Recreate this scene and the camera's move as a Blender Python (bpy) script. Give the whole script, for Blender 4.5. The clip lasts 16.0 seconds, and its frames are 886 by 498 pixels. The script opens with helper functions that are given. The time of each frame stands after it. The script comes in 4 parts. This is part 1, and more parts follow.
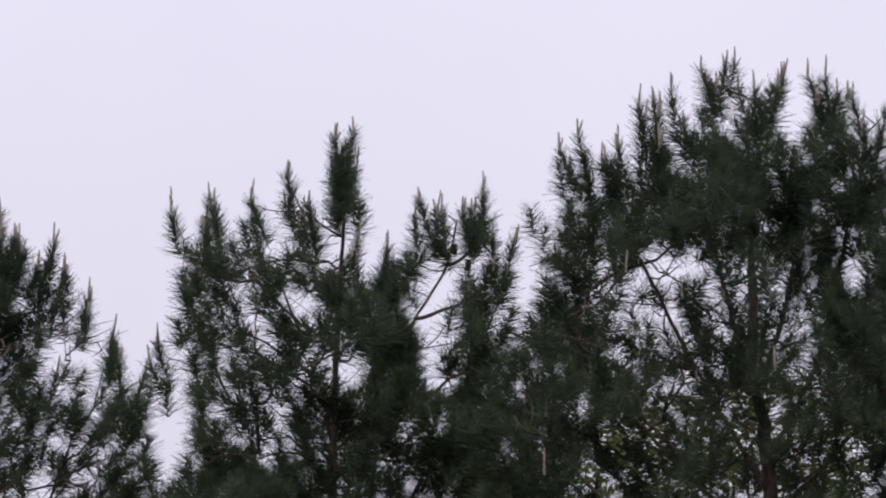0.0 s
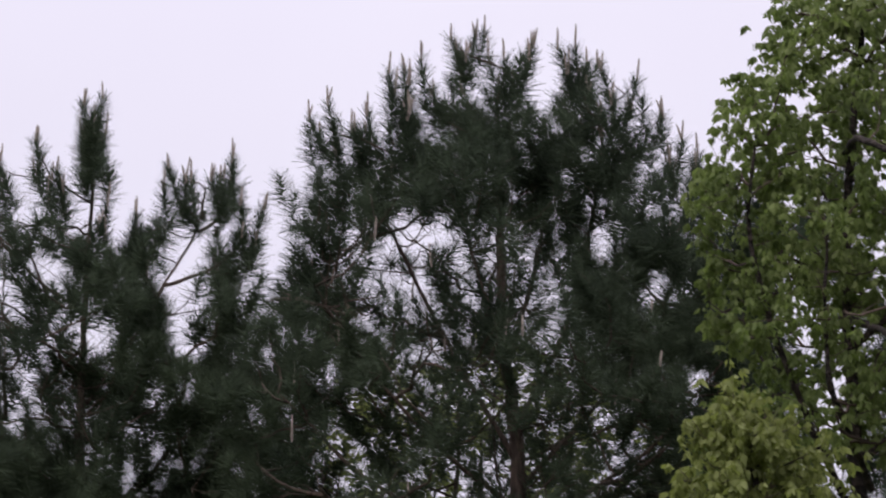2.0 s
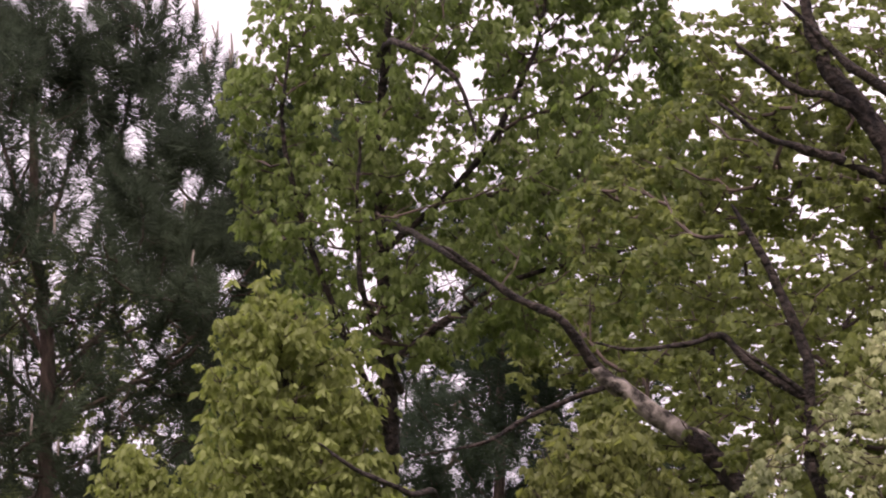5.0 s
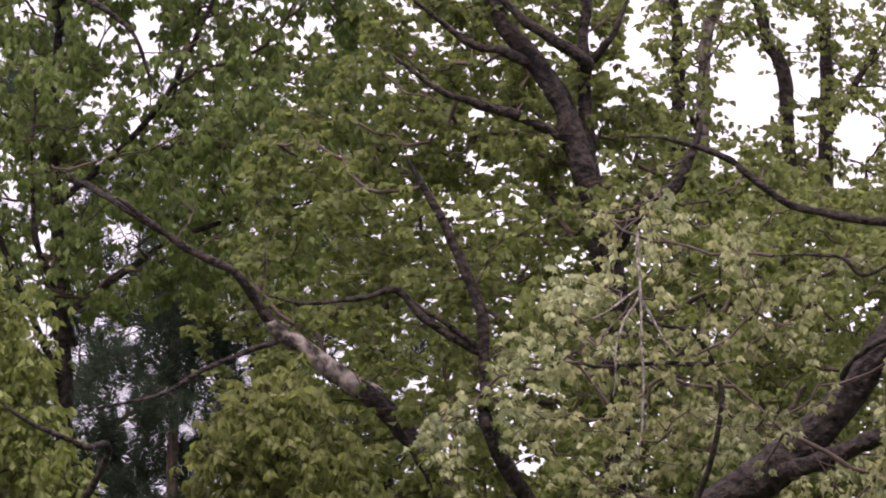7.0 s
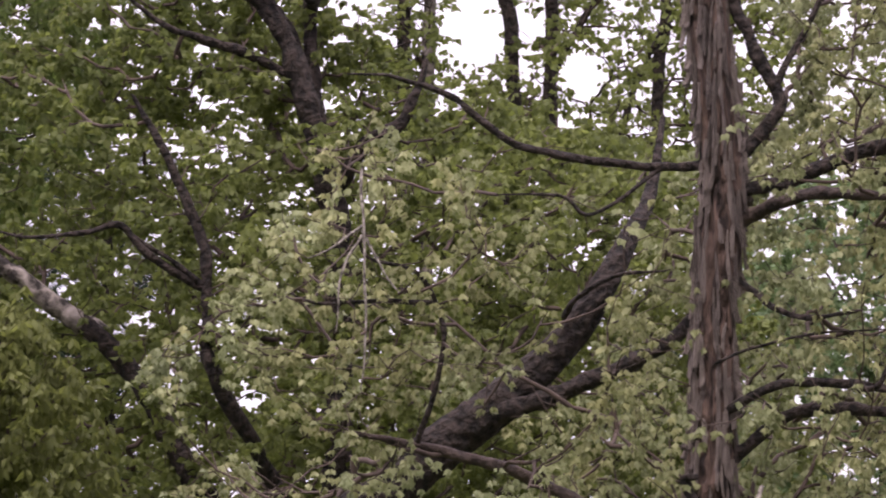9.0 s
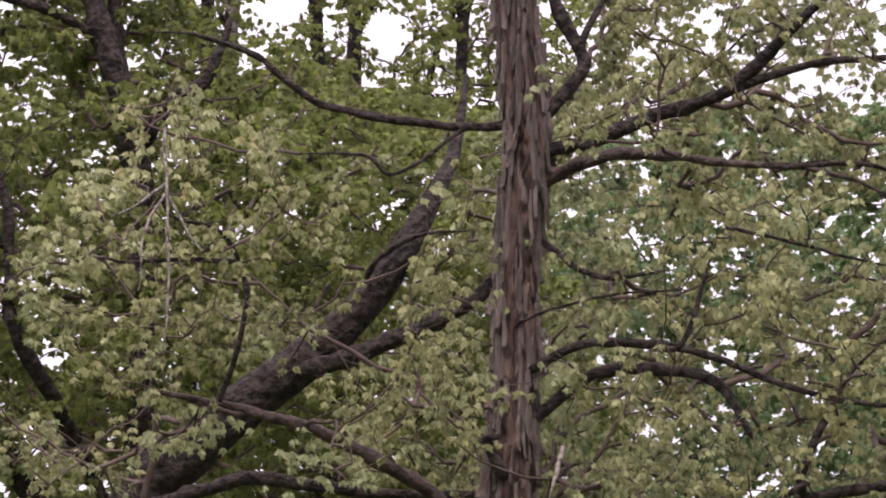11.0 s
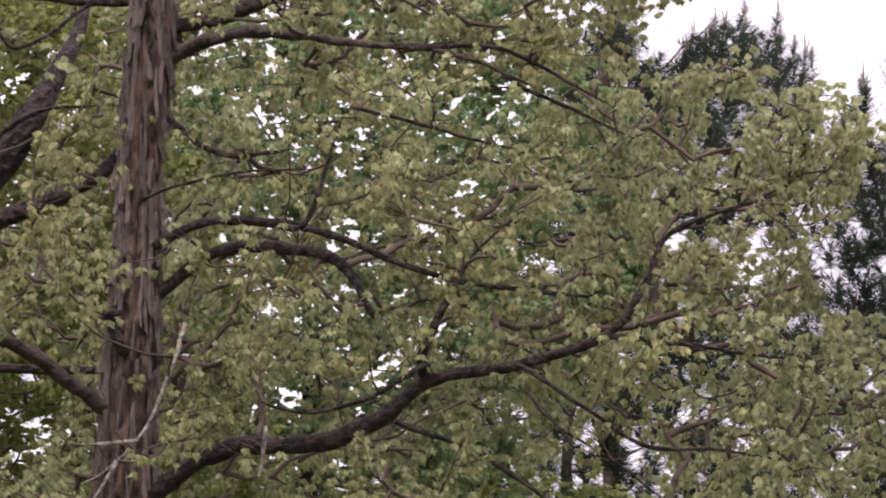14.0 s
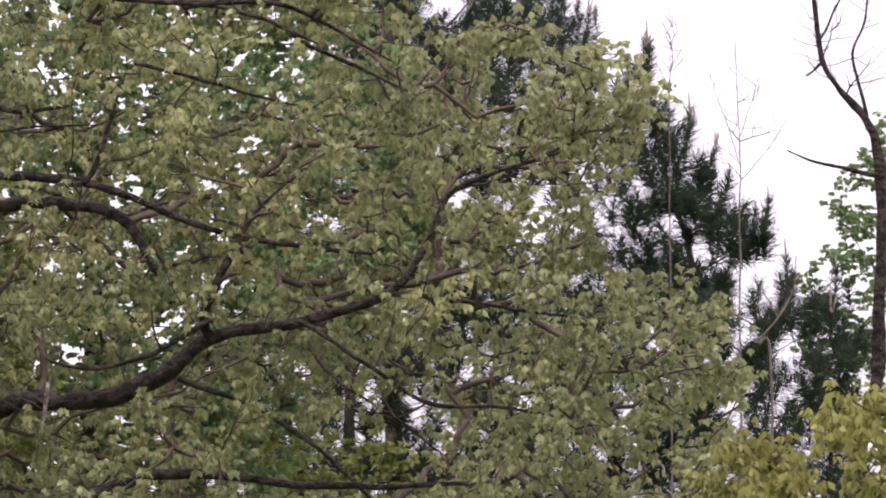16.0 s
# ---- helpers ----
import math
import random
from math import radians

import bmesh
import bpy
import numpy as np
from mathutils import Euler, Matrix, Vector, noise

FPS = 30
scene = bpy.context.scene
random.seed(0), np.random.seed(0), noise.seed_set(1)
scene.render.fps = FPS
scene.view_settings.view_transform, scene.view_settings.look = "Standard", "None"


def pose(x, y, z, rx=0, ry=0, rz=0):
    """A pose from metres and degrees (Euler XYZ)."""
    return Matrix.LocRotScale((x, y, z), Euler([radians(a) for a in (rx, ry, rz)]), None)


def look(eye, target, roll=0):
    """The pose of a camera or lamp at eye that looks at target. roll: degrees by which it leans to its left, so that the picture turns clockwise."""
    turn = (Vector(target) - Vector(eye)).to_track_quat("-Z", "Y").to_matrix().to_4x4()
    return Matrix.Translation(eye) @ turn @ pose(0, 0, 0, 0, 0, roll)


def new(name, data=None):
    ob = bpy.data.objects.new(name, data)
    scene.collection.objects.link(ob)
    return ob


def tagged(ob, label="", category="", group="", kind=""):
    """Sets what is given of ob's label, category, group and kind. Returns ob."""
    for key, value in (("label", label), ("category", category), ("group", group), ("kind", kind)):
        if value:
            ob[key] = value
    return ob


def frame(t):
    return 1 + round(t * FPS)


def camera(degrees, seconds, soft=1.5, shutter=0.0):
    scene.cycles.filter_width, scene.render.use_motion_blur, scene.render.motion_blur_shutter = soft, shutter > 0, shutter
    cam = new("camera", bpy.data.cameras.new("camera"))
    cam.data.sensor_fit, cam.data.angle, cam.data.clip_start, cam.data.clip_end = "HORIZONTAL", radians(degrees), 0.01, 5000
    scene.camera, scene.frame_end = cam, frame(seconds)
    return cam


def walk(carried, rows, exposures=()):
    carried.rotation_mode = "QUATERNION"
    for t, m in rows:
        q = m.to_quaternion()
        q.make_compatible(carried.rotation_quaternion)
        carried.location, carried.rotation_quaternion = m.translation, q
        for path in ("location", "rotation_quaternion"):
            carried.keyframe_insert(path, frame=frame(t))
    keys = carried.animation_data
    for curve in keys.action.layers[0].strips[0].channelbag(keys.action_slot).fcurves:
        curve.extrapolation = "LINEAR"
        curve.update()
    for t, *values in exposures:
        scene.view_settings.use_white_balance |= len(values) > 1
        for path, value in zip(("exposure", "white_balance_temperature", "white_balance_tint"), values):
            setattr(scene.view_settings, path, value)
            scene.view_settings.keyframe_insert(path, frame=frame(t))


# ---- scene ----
EYE = 1.6
cam = camera(9.0, 16.0, soft=1.9, shutter=0.3)
# seconds, pitch, roll, yaw: a hand-held pan from one spot
ROWS = [
    (0.0, 12.000, 0.000, 0.000),
    (0.5, 11.959, 0.307, -0.607),
    (1.0, 11.934, 0.540, -1.020),
    (1.5, 11.840, 0.477, -1.583),
    (2.0, 11.663, 0.182, -2.572),
    (2.5, 11.080, 0.058, -3.275),
    (3.0, 10.558, 0.044, -4.063),
    (3.5, 10.760, -0.075, -5.220),
    (3.7, 10.890, -0.177, -5.646),
    (5.8, 10.429, 0.603, -8.705),
    (6.0, 10.417, 0.537, -9.180),
    (6.5, 10.321, 0.453, -10.195),
    (7.0, 10.125, 0.584, -10.703),
    (7.5, 9.911, 0.711, -11.153),
    (8.0, 9.595, 0.616, -11.942),
    (8.5, 9.355, 0.459, -12.864),
    (9.0, 9.455, 0.458, -13.579),
    (9.2, 9.464, 0.479, -13.879),
    (11.3, 8.923, 0.539, -15.920),
    (11.5, 8.847, 0.547, -16.168),
    (12.0, 8.527, 0.481, -16.803),
    (12.5, 8.265, 0.498, -17.518),
    (13.0, 8.081, 0.516, -18.179),
    (13.5, 7.889, 0.359, -18.815),
    (14.0, 7.761, 0.144, -19.522),
    (14.5, 7.668, 0.096, -20.142),
    (15.0, 7.421, 0.065, -20.713),
    (15.5, 7.314, 0.128, -21.235),
    (16.0, 7.317, 0.205, -21.740),
]
EXPOSURES = [
    (0.0, 0.0, 6500, 10), (1.5, 0.05, 6500, 10), (2.5, 0.17, 6900, 15), (3.5, 0.47, 7700, 22),
    (6.0, 0.93, 7000, 24), (9.0, 0.9, 6800, 22), (12.5, 0.95, 6950, 21), (16.0, 0.9, 6920, 18),
]
walk(cam, [(t, pose(0, 0, EYE, 90 + pitch, roll, yaw)) for t, pitch, roll, yaw in ROWS], EXPOSURES)

# ---- daylight: an overcast sky, brighter towards the zenith, and a weak veiled sun ----
SUN_EL, SUN_AZ = radians(58), radians(205)
world = bpy.data.worlds.new("overcast_sky")
scene.world = world
world.use_nodes = True
wn, wl = world.node_tree.nodes, world.node_tree.links
wn.clear()
w_out = wn.new("ShaderNodeOutputWorld")
w_mix = wn.new("ShaderNodeMixShader")
w_mix.inputs[0].default_value = 0.9
w_clear, w_cloud = wn.new("ShaderNodeBackground"), wn.new("ShaderNodeBackground")
w_sky = wn.new("ShaderNodeTexSky")
w_sky.sky_type, w_sky.sun_disc, w_sky.sun_elevation, w_sky.sun_rotation = "NISHITA", False, SUN_EL, SUN_AZ
w_clear.inputs[1].default_value = 0.1
wl.new(w_sky.outputs[0], w_clear.inputs[0])
w_co, w_sep, w_ramp = wn.new("ShaderNodeTexCoord"), wn.new("ShaderNodeSeparateXYZ"), wn.new("ShaderNodeMapRange")
w_noise, w_tone, w_var = wn.new("ShaderNodeTexNoise"), wn.new("ShaderNodeMix"), wn.new("ShaderNodeMapRange")
w_mul = wn.new("ShaderNodeMath")
w_mul.operation = "MULTIPLY"
wl.new(w_co.outputs["Generated"], w_sep.inputs[0])
wl.new(w_sep.outputs[2], w_ramp.inputs[0])
w_ramp.inputs[1].default_value, w_ramp.inputs[2].default_value = 0.0, 1.0
w_ramp.inputs[3].default_value, w_ramp.inputs[4].default_value = 0.52, 2.0
wl.new(w_co.outputs["Generated"], w_noise.inputs[0])
w_noise.inputs["Scale"].default_value, w_noise.inputs["Detail"].default_value = 5.0, 4.0
wl.new(w_noise.outputs[0], w_var.inputs[0])
w_var.inputs[1].default_value, w_var.inputs[2].default_value = 0.3, 0.7
w_var.inputs[3].default_value, w_var.inputs[4].default_value = 0.95, 1.05
wl.new(w_ramp.outputs[0], w_mul.inputs[0])
wl.new(w_var.outputs[0], w_mul.inputs[1])
w_tone.data_type = "RGBA"
w_tone.inputs[6].default_value, w_tone.inputs[7].default_value = (0.98, 0.93, 1.12, 1), (1.0, 0.955, 1.10, 1)
wl.new(w_noise.outputs[0], w_tone.inputs[0])
wl.new(w_tone.outputs[2], w_cloud.inputs[0])
wl.new(w_mul.outputs[0], w_cloud.inputs[1])
wl.new(w_clear.outputs[0], w_mix.inputs[1])
wl.new(w_cloud.outputs[0], w_mix.inputs[2])
wl.new(w_mix.outputs[0], w_out.inputs[0])

sun = new("sun", bpy.data.lights.new("sun", "SUN"))
sun.data.energy, sun.data.angle, sun.data.color = 2.0, radians(14), (1.0, 0.96, 0.9)
sun.matrix_world = look((100 * math.sin(SUN_AZ) * math.cos(SUN_EL), 100 * math.cos(SUN_AZ) * math.cos(SUN_EL), 100 * math.sin(SUN_EL)), (0, 0, 0))

# ---- materials ----


def material(name, dark, light, rough=0.7, scale=8.0, stretch=(1, 1, 1), fine=60.0, bump=0.3, island=0.0, glow_through=0.0, through_tint=(0.2, 0.3, 0.03), contrast=2.2, warm=None):
    """Two-scale varied surface; island: colour spread from piece to piece; glow_through: share of light let through thin leaves."""
    m = bpy.data.materials.new(name)
    m.use_nodes = True
    n, l = m.node_tree.nodes, m.node_tree.links
    n.clear()
    out, bsdf = n.new("ShaderNodeOutputMaterial"), n.new("ShaderNodeBsdfPrincipled")
    co, mp = n.new("ShaderNodeTexCoord"), n.new("ShaderNodeMapping")
    mp.inputs["Scale"].default_value = stretch
    l.new(co.outputs["Object"], mp.inputs[0])
    big, small, mixf, col = n.new("ShaderNodeTexNoise"), n.new("ShaderNodeTexNoise"), n.new("ShaderNodeMath"), n.new("ShaderNodeMix")
    big.inputs["Scale"].default_value, big.inputs["Detail"].default_value = scale, 5.0
    small.inputs["Scale"].default_value, small.inputs["Detail"].default_value = fine, 3.0
    l.new(mp.outputs[0], big.inputs[0])
    l.new(mp.outputs[0], small.inputs[0])
    mixf.operation = "MULTIPLY_ADD"
    l.new(small.outputs[0], mixf.inputs[0])
    mixf.inputs[1].default_value = 0.6
    sub = n.new("ShaderNodeMath")
    sub.operation = "MULTIPLY_ADD"
    l.new(big.outputs[0], sub.inputs[0])
    sub.inputs[1].default_value, sub.inputs[2].default_value = contrast, 0.2 - 0.5 * contrast
    l.new(sub.outputs[0], mixf.inputs[2])
    fac = mixf.outputs[0]
    if island:
        geo, info, add, add2 = n.new("ShaderNodeNewGeometry"), n.new("ShaderNodeObjectInfo"), n.new("ShaderNodeMath"), n.new("ShaderNodeMath")
        add2.operation = "ADD"
        l.new(geo.outputs["Random Per Island"], add2.inputs[0])
        l.new(info.outputs["Random"], add2.inputs[1])
        add.operation = "MULTIPLY_ADD"
        l.new(add2.outputs[0], add.inputs[0])
        add.inputs[1].default_value = island
        l.new(fac, add.inputs[2])
        off = n.new("ShaderNodeMath")
        off.operation = "SUBTRACT"
        l.new(add.outputs[0], off.inputs[0])
        off.inputs[1].default_value = island
        fac = off.outputs[0]
    col.data_type, col.clamp_factor = "RGBA", True
    col.inputs[6].default_value, col.inputs[7].default_value = (*dark, 1), (*light, 1)
    l.new(fac, col.inputs[0])
    paint = col.outputs[2]
    if warm:
        # slow drift of hue from one part of the crown to another
        drift, reach, tone = n.new("ShaderNodeTexNoise"), n.new("ShaderNodeMapRange"), n.new("ShaderNodeMix")
        drift.inputs["Scale"].default_value, drift.inputs["Detail"].default_value = 0.9, 3.0
        l.new(co.outputs["Object"], drift.inputs[0])
        l.new(drift.outputs[0], reach.inputs[0])
        reach.inputs[1].default_value, reach.inputs[2].default_value = 0.4, 0.62
        tone.data_type, tone.blend_type = "RGBA", "MULTIPLY"
        l.new(reach.outputs[0], tone.inputs[0])
        l.new(paint, tone.inputs[6])
        tone.inputs[7].default_value = (*warm, 1)
        paint = tone.outputs[2]
    l.new(paint, bsdf.inputs["Base Color"])
    bsdf.inputs["Roughness"].default_value = rough
    bsdf.inputs["Specular IOR Level"].default_value = 0.15 if glow_through else 0.3
    if bump:
        b = n.new("ShaderNodeBump")
        b.inputs["Strength"].default_value, b.inputs["Distance"].default_value = bump, 0.02
        l.new(mixf.outputs[0], b.inputs["Height"])
        l.new(b.outputs[0], bsdf.inputs["Normal"])
    last = bsdf.outputs[0]
    if glow_through:
        tr, mx, tint = n.new("ShaderNodeBsdfTranslucent"), n.new("ShaderNodeMixShader"), n.new("ShaderNodeMix")
        tint.data_type = "RGBA"
        tint.inputs[0].default_value = 0.6
        l.new(paint, tint.inputs[6])
        tint.inputs[7].default_value = (*through_tint, 1)
        l.new(tint.outputs[2], tr.inputs[0])
        mx.inputs[0].default_value = glow_through
        l.new(last, mx.inputs[1])
        l.new(tr.outputs[0], mx.inputs[2])
        last = mx.outputs[0]
    l.new(last, out.inputs[0])
    return m


BARK_OAK = material("oak_bark", (0.012, 0.0072, 0.006), (0.105, 0.068, 0.054), 0.9, 3.2, (8, 8, 1.1), 16, 1.0, contrast=4.2)
BARK_PLATE = material("bark_flakes", (0.03, 0.022, 0.019), (0.33, 0.27, 0.24), 0.95, 3.0, (16, 1, 0.9), 14, 1.0, island=0.5, contrast=3.4)
BARK_BROWN = material("brown_limb_bark", (0.010, 0.007, 0.006), (0.06, 0.043, 0.036), 0.92, 12.0, (1, 1, 1), 45, 1.0, contrast=3.0)
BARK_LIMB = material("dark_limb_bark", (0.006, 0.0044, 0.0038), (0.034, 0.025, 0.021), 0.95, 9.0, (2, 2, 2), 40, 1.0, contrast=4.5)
BARK_PALE = material("mottled_pale_bark", (0.014, 0.011, 0.0095), (0.21, 0.18, 0.16), 0.85, 13.0, (1, 1, 1), 60, 0.5, contrast=4.0)
BARK_PINE = material("pine_bark", (0.028, 0.02, 0.017), (0.115, 0.082, 0.068), 0.9, 8.0, (4, 4, 1), 60, 0.6)
TWIG = material("twig_bark", (0.018, 0.012, 0.010), (0.085, 0.06, 0.048), 0.85, 6.0, bump=0.2)
TWIG_GREY = material("bare_grey_twig", (0.05, 0.042, 0.038), (0.15, 0.125, 0.112), 0.85, 6.0, bump=0.2)
TWIG_LICHEN = material("lichen_grey_twig", (0.045, 0.038, 0.033), (0.26, 0.235, 0.205), 0.9, 26.0, bump=0.4, contrast=3.5)
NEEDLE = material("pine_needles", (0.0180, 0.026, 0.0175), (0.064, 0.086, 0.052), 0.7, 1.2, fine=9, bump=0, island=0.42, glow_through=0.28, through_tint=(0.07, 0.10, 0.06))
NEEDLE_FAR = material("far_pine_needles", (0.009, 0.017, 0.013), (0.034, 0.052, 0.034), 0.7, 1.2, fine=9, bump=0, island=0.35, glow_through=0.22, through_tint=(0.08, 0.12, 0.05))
CANDLE = material("pine_candle", (0.14, 0.115, 0.10), (0.29, 0.245, 0.22), 0.7, 20, bump=0.1)
CONE = material("pine_cone_scales", (0.03, 0.022, 0.018), (0.09, 0.065, 0.05), 0.8, 30, bump=0.5)
LEAF_OAK = material("young_oak_leaf", (0.08, 0.089, 0.045), (0.31, 0.342, 0.188), 0.6, 0.8, fine=14, bump=0, island=0.34, warm=(1.06, 0.95, 0.82), glow_through=0.42, through_tint=(0.30, 0.35, 0.155))
LEAF_GREEN = material("fresh_green_leaf", (0.038, 0.050, 0.019), (0.172, 0.202, 0.078), 0.6, 0.7, fine=14, bump=0, island=0.4, warm=(1.04, 0.99, 0.95), glow_through=0.5, through_tint=(0.26, 0.315, 0.065))
LEAF_SOFT = material("soft_green_leaf", (0.047, 0.062, 0.023), (0.21, 0.248, 0.094), 0.6, 0.7, fine=14, bump=0, island=0.4, warm=(0.9, 0.97, 0.92), glow_through=0.5, through_tint=(0.21, 0.31, 0.06))
LEAF_OLIVE = material("olive_green_leaf", (0.05, 0.058, 0.02), (0.178, 0.196, 0.07), 0.6, 0.7, fine=14, bump=0, island=0.4, glow_through=0.45, through_tint=(0.28, 0.32, 0.07))
LEAF_YELLOW = material("yellow_green_leaf", (0.062, 0.074, 0.024), (0.20, 0.225, 0.08), 0.6, 0.7, fine=14, bump=0, island=0.45, glow_through=0.42, through_tint=(0.33, 0.41, 0.08))
LEAF_GOLD = material("golden_green_leaf", (0.08, 0.08, 0.024), (0.24, 0.24, 0.085), 0.6, 0.7, fine=14, bump=0, island=0.45, glow_through=0.42, through_tint=(0.36, 0.39, 0.1))
LEAF_BRIGHT = material("bright_spring_leaf", (0.065, 0.105, 0.05), (0.165, 0.235, 0.125), 0.6, 0.7, fine=14, bump=0, island=0.4, glow_through=0.5, through_tint=(0.25, 0.36, 0.12))
GRASS = material("meadow_grass", (0.03, 0.045, 0.014), (0.10, 0.12, 0.04), 0.95, 0.3, fine=12, bump=0.5)

# ---- building blocks ----
rng = np.random.default_rng(7)


def spot(az, el, d):
    """The place d metres off over the ground, az degrees to the right of north and el degrees above the eye."""
    a = radians(az)
    return np.array((d * math.sin(a), d * math.cos(a), EYE + d * math.tan(radians(el))))


def mesh_of(name, verts, faces, mat, smooth=True):
    """A mesh out of an array of corners and an array of faces with as many corners each."""
    me = bpy.data.meshes.new(name)
    verts, faces = np.asarray(verts, np.float32), np.asarray(faces, np.int32)
    k = faces.shape[1]
    me.vertices.add(len(verts))
    me.vertices.foreach_set("co", verts.ravel())
    me.loops.add(faces.size)
    me.loops.foreach_set("vertex_index", faces.ravel())
    me.polygons.add(len(faces))
    me.polygons.foreach_set("loop_start", np.arange(0, faces.size, k, dtype=np.int32))
    me.polygons.foreach_set("use_smooth", np.full(len(faces), smooth))
    me.materials.append(mat)
    me.update(calc_edges=True)
    me.validate()
    return me


def part(name, me, parent, label="", kind=""):
    ob = new(name, me)
    ob.parent = parent
    return tagged(ob, label, "", "", kind)


def thing(name, place, label, category, group=""):
    ob = new(name)
    ob.location = place
    ob.empty_display_size = 0.3
    return tagged(ob, label, category, group)


def glide(points, steps):
    """A smooth line through the points."""
    p = np.asarray(points, float)
    if len(p) < 3:
        return np.linspace(p[0], p[-1], steps * 2 + 1)
    e = np.vstack((2 * p[0] - p[1], p, 2 * p[-1] - p[-2]))
    out = []
    for i in range(len(p) - 1):
        a, b, c, d = e[i:i + 4]
        u = np.linspace(0, 1, steps, endpoint=False)[:, None]
        out.append(0.5 * (2 * b + (c - a) * u + (2 * a - 5 * b + 4 * c - d) * u ** 2 + (3 * b - a - 3 * c + d) * u ** 3))
    return np.vstack((*out, p[-1:]))


def tube(line, radii, sides, ridge=0.0, seed=0.0):
    """Corners and quads of a round tapering limb along a line, closed by its taper; ridge: depth of furrowed bark, as a share of the radius."""
    line, radii = np.asarray(line, float), np.asarray(radii, float)
    way = np.gradient(line, axis=0)
    way /= np.linalg.norm(way, axis=1)[:, None] + 1e-9
    ref = np.array((0.0, 0.0, 1.0)) if abs(way[0][2]) < 0.9 else np.array((0.0, 1.0, 0.0))
    u = np.cross(way, ref)
    u /= np.linalg.norm(u, axis=1)[:, None] + 1e-9
    v = np.cross(way, u)
    a = np.linspace(0, 2 * math.pi, sides, endpoint=False)
    r = np.repeat(radii[:, None], sides, 1)
    if ridge:
        h = np.r_[0, np.cumsum(np.linalg.norm(np.diff(line, axis=0), axis=1))]
        f = 0.55 / max(0.03, float(np.mean(radii)))
        ca, sa = np.cos(a), np.sin(a)
        for i, q in enumerate(h):
            for j in range(sides):
                g = noise.noise((ca[j] * f + seed, sa[j] * f, q * 4.5))
                k = noise.noise((ca[j] * 2.3 * f + seed, sa[j] * 2.3 * f, q * 11.0 + 5))
                r[i, j] *= 1 + ridge * (0.35 * k - 0.9 * math.exp(-(g / 0.13) ** 2))
    ring = line[:, None] + r[..., None] * (np.cos(a)[None, :, None] * u[:, None] + np.sin(a)[None, :, None] * v[:, None])
    i, j = np.meshgrid(np.arange(len(line) - 1), np.arange(sides), indexing="ij")
    k = (j + 1) % sides
    quads = np.stack((i * sides + j, i * sides + k, (i + 1) * sides + k, (i + 1) * sides + j), -1).reshape(-1, 4)
    return ring.reshape(-1, 3), quads


class Heap:
    """Gathers pieces for one mesh."""

    def __init__(self):
        self.v, self.f, self.n = [], [], 0

    def add(self, v, f):
        self.v.append(v)
        self.f.append(np.asarray(f) + self.n)
        self.n += len(v)

    def mesh(self, name, mat, origin, smooth=True):
        return mesh_of(name, np.vstack(self.v) - origin, np.vstack(self.f), mat, smooth)


def inside(poly, x, y):
    """Which of the points lie in the outline."""
    p = np.asarray(poly, float)
    q = np.roll(p, -1, 0)
    hit = np.zeros(len(x), bool)
    for (x0, y0), (x1, y1) in zip(p, q):
        hit ^= ((y0 > y) != (y1 > y)) & (x < (x1 - x0) * (y - y0) / (y1 - y0 + 1e-12) + x0)
    return hit


def scatter(poly, n, gaps=(), apart=0.12, clump=0.0, grain=2.2, hollow=()):
    """n spots spread over an outline in degrees, with gaps (az, el, half width, half height) left open."""
    p = np.asarray(poly, float)
    lo, hi = p.min(0), p.max(0)
    kept, m = np.zeros((n, 2)), 0
    for _ in range(40):
        c = rng.uniform(lo, hi, (n, 2))
        ok = inside(poly, c[:, 0], c[:, 1])
        for az, el, w, h, share in hollow:
            ok &= (((c[:, 0] - az) / w) ** 2 + ((c[:, 1] - el) / h) ** 2 > 1) | (rng.random(len(c)) < share)
        for az, el, w, h in gaps:
            ok &= ((c[:, 0] - az) / w) ** 2 + ((c[:, 1] - el) / h) ** 2 > 1
        for q in c[ok]:
            if m == n:
                return kept
            if clump and noise.noise((q[0] * grain, q[1] * grain, 3.7)) < clump - 0.5 + rng.uniform(-0.12, 0.12):
                continue
            if m == 0 or np.min(np.sum((kept[:m] - q) ** 2, 1)) > apart ** 2 * (0.3 + rng.random()):
                kept[m] = q
                m += 1
    return kept[:m]


def row_of(poly, el):
    """The outline's middle and half width at a height."""
    p = np.asarray(poly, float)
    q = np.roll(p, -1, 0)
    xs = [x0 + (x1 - x0) * (el - y0) / (y1 - y0) for (x0, y0), (x1, y1) in zip(p, q) if (y0 > el) != (y1 > el)]
    if not xs:
        return 0.5 * (p[:, 0].min() + p[:, 0].max()), 0.3
    return 0.5 * (min(xs) + max(xs)), max(0.15, 0.5 * (max(xs) - min(xs)))


def placed(poly, spots, d, deep=1.0, most=3.5, front=1.0):
    """Spots of an outline spread in depth, so that the crown is round from all sides."""
    out = []
    for az, el in spots:
        mid, half = row_of(poly, el)
        w = min(most, half * d * 0.01745 * deep)
        s = math.sqrt(max(0.05, 1 - min(1, abs(az - mid) / half) ** 2))
        out.append(spot(az, el, d + w * s * rng.uniform(-front, 1)))
    return np.array(out)


